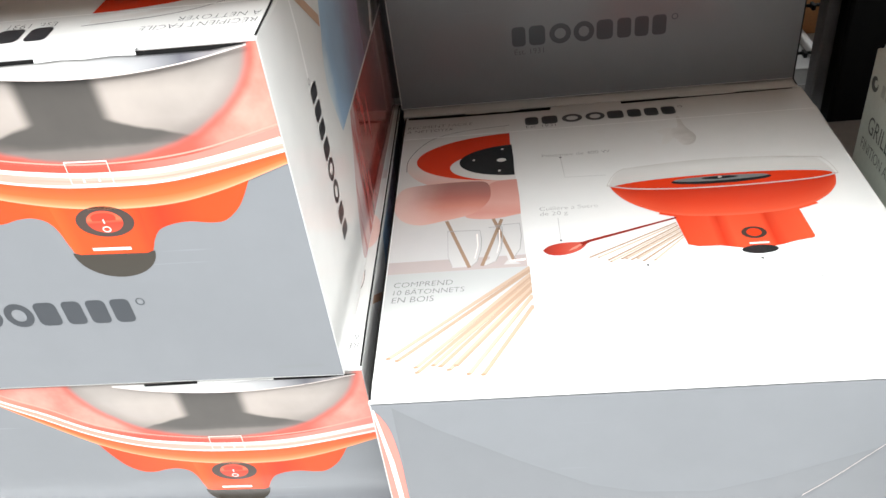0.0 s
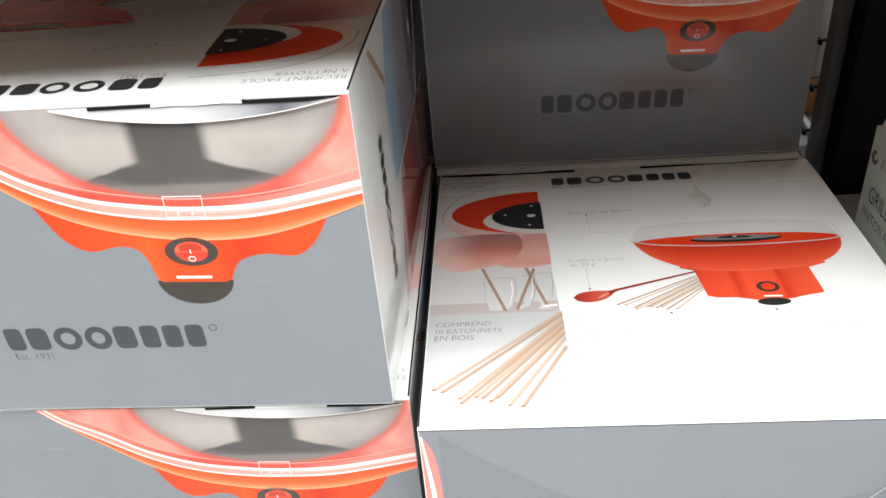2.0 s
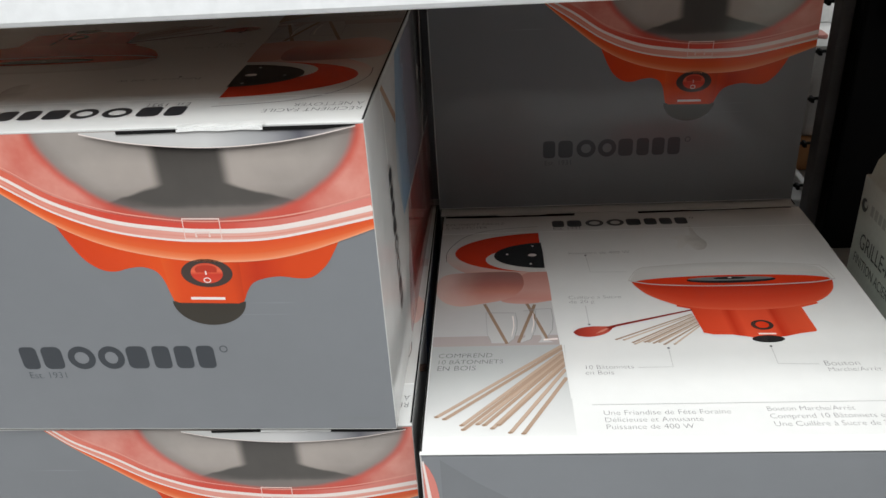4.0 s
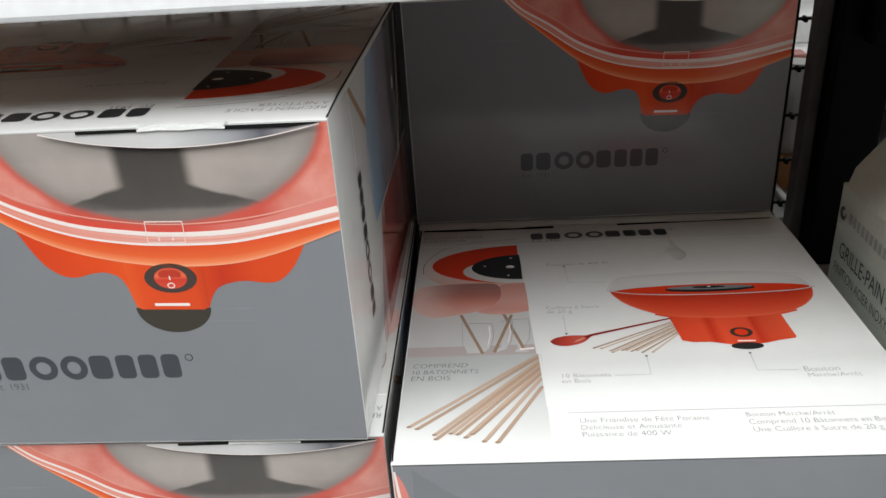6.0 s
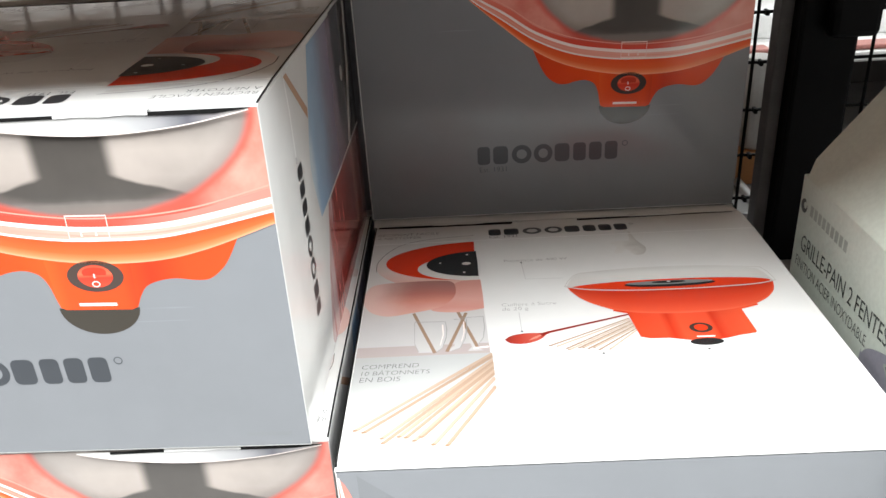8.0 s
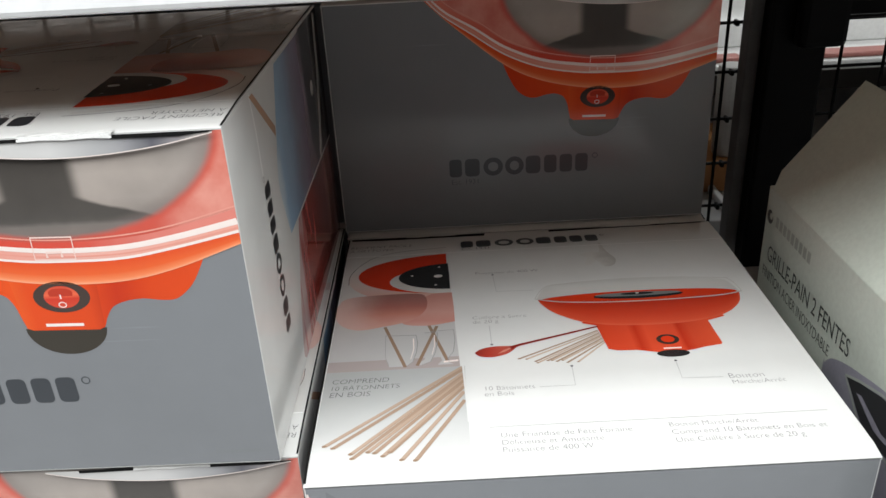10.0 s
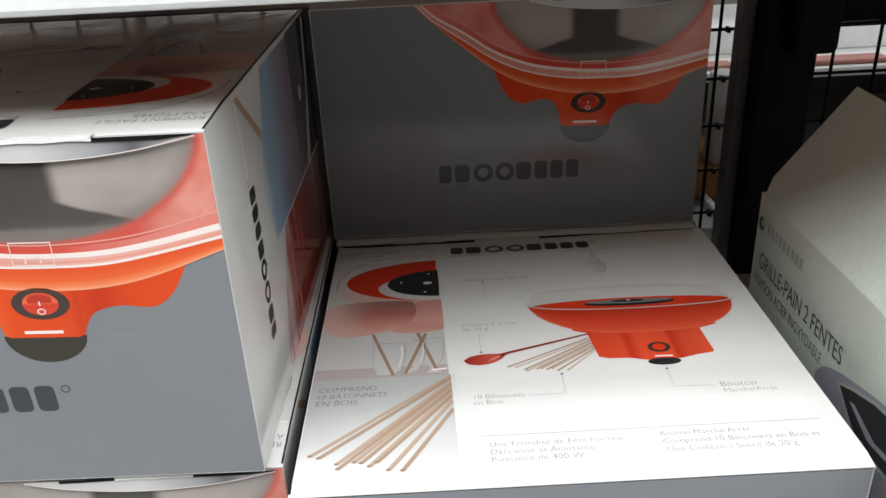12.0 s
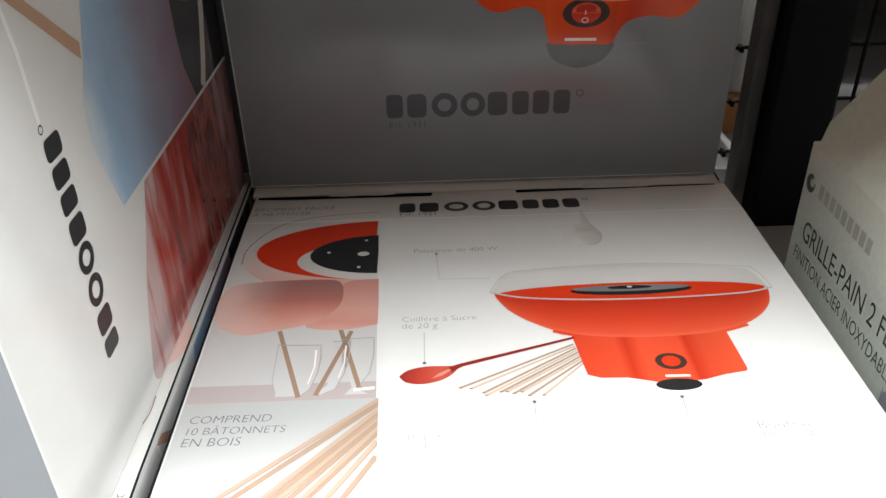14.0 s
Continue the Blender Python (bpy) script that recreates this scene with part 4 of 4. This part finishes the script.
def plain_carton(name, lo, hi, material, label, category="box"):
    e = empty(name, (lo[0] + hi[0]) / 2, (lo[1] + hi[1]) / 2, lo[2])
    part("body", block([a - b for a, b in zip(lo, e.location)], [a - b for a, b in zip(hi, e.location)], 0.003), material, e)
    return tagged(e, label, category)


for k in range(4):
    plain_carton("kraft_carton", (0.06 - 0.36 * k, 0.735, 0.0), (0.415 - 0.36 * k, 0.99, 0.205), M_KRAFT, "plain brown kraft carton on the rear shelf")
    plain_carton("kraft_carton", (0.06 - 0.36 * k, 0.775, 0.205), (0.415 - 0.36 * k, 0.99, 0.385), M_KRAFT, "plain brown kraft carton on the rear shelf")
    plain_carton("wrapped_pack", (0.065 - 0.36 * k, 0.785, 0.385), (0.41 - 0.36 * k, 0.98, 0.53), M_WRAP, "pale pack in crinkled plastic on a kraft carton", "pack")
plain_carton("orange_carton", (0.425, 0.80, 0.0), (0.56, 0.98, 0.05), M_ORANGEBOX, "low orange kraft carton on the rear shelf")
tumbler = empty("tumbler", 0.511, 0.83, 0.05)
bm = bmesh.new()
profile = [(0.0, 0.0), (0.016, 0.0), (0.019, 0.003), (0.0205, 0.02), (0.0215, 0.13), (0.0205, 0.137), (0.0, 0.137)]
rings = [[bm.verts.new((r * math.cos(math.tau * k / 20), r * math.sin(math.tau * k / 20), z)) for k in range(20)] for r, z in profile[1:-1]]
for a, b in zip(rings, rings[1:]):
    for k in range(20):
        bm.faces.new((a[k], a[(k + 1) % 20], b[(k + 1) % 20], b[k]))
bm.faces.new(rings[0][::-1])
bm.faces.new(rings[-1])
part("body", bm, M_TUMBLER, tumbler)
tagged(tumbler, "grey tumbler on an orange carton", "tumbler")
plain_carton("white_carton", (0.425, 0.98, 0.175), (0.92, 1.2, 0.215), M_WHITEBOX, "flat white carton on the rear shelf")
plain_carton("red_carton", (0.445, 0.885, 0.175), (0.545, 0.915, 0.183), M_REDBOX, "flat red packet on the rear shelf")
plain_carton("red_carton", (0.66, 0.88, 0.175), (0.78, 0.915, 0.183), M_REDBOX, "flat red packet on the rear shelf")
plain_carton("steel_rail", (0.481, 0.705, 0.0), (0.491, 0.83, 0.012), M_RAIL, "short bright metal rail on the rear shelf", "rail")
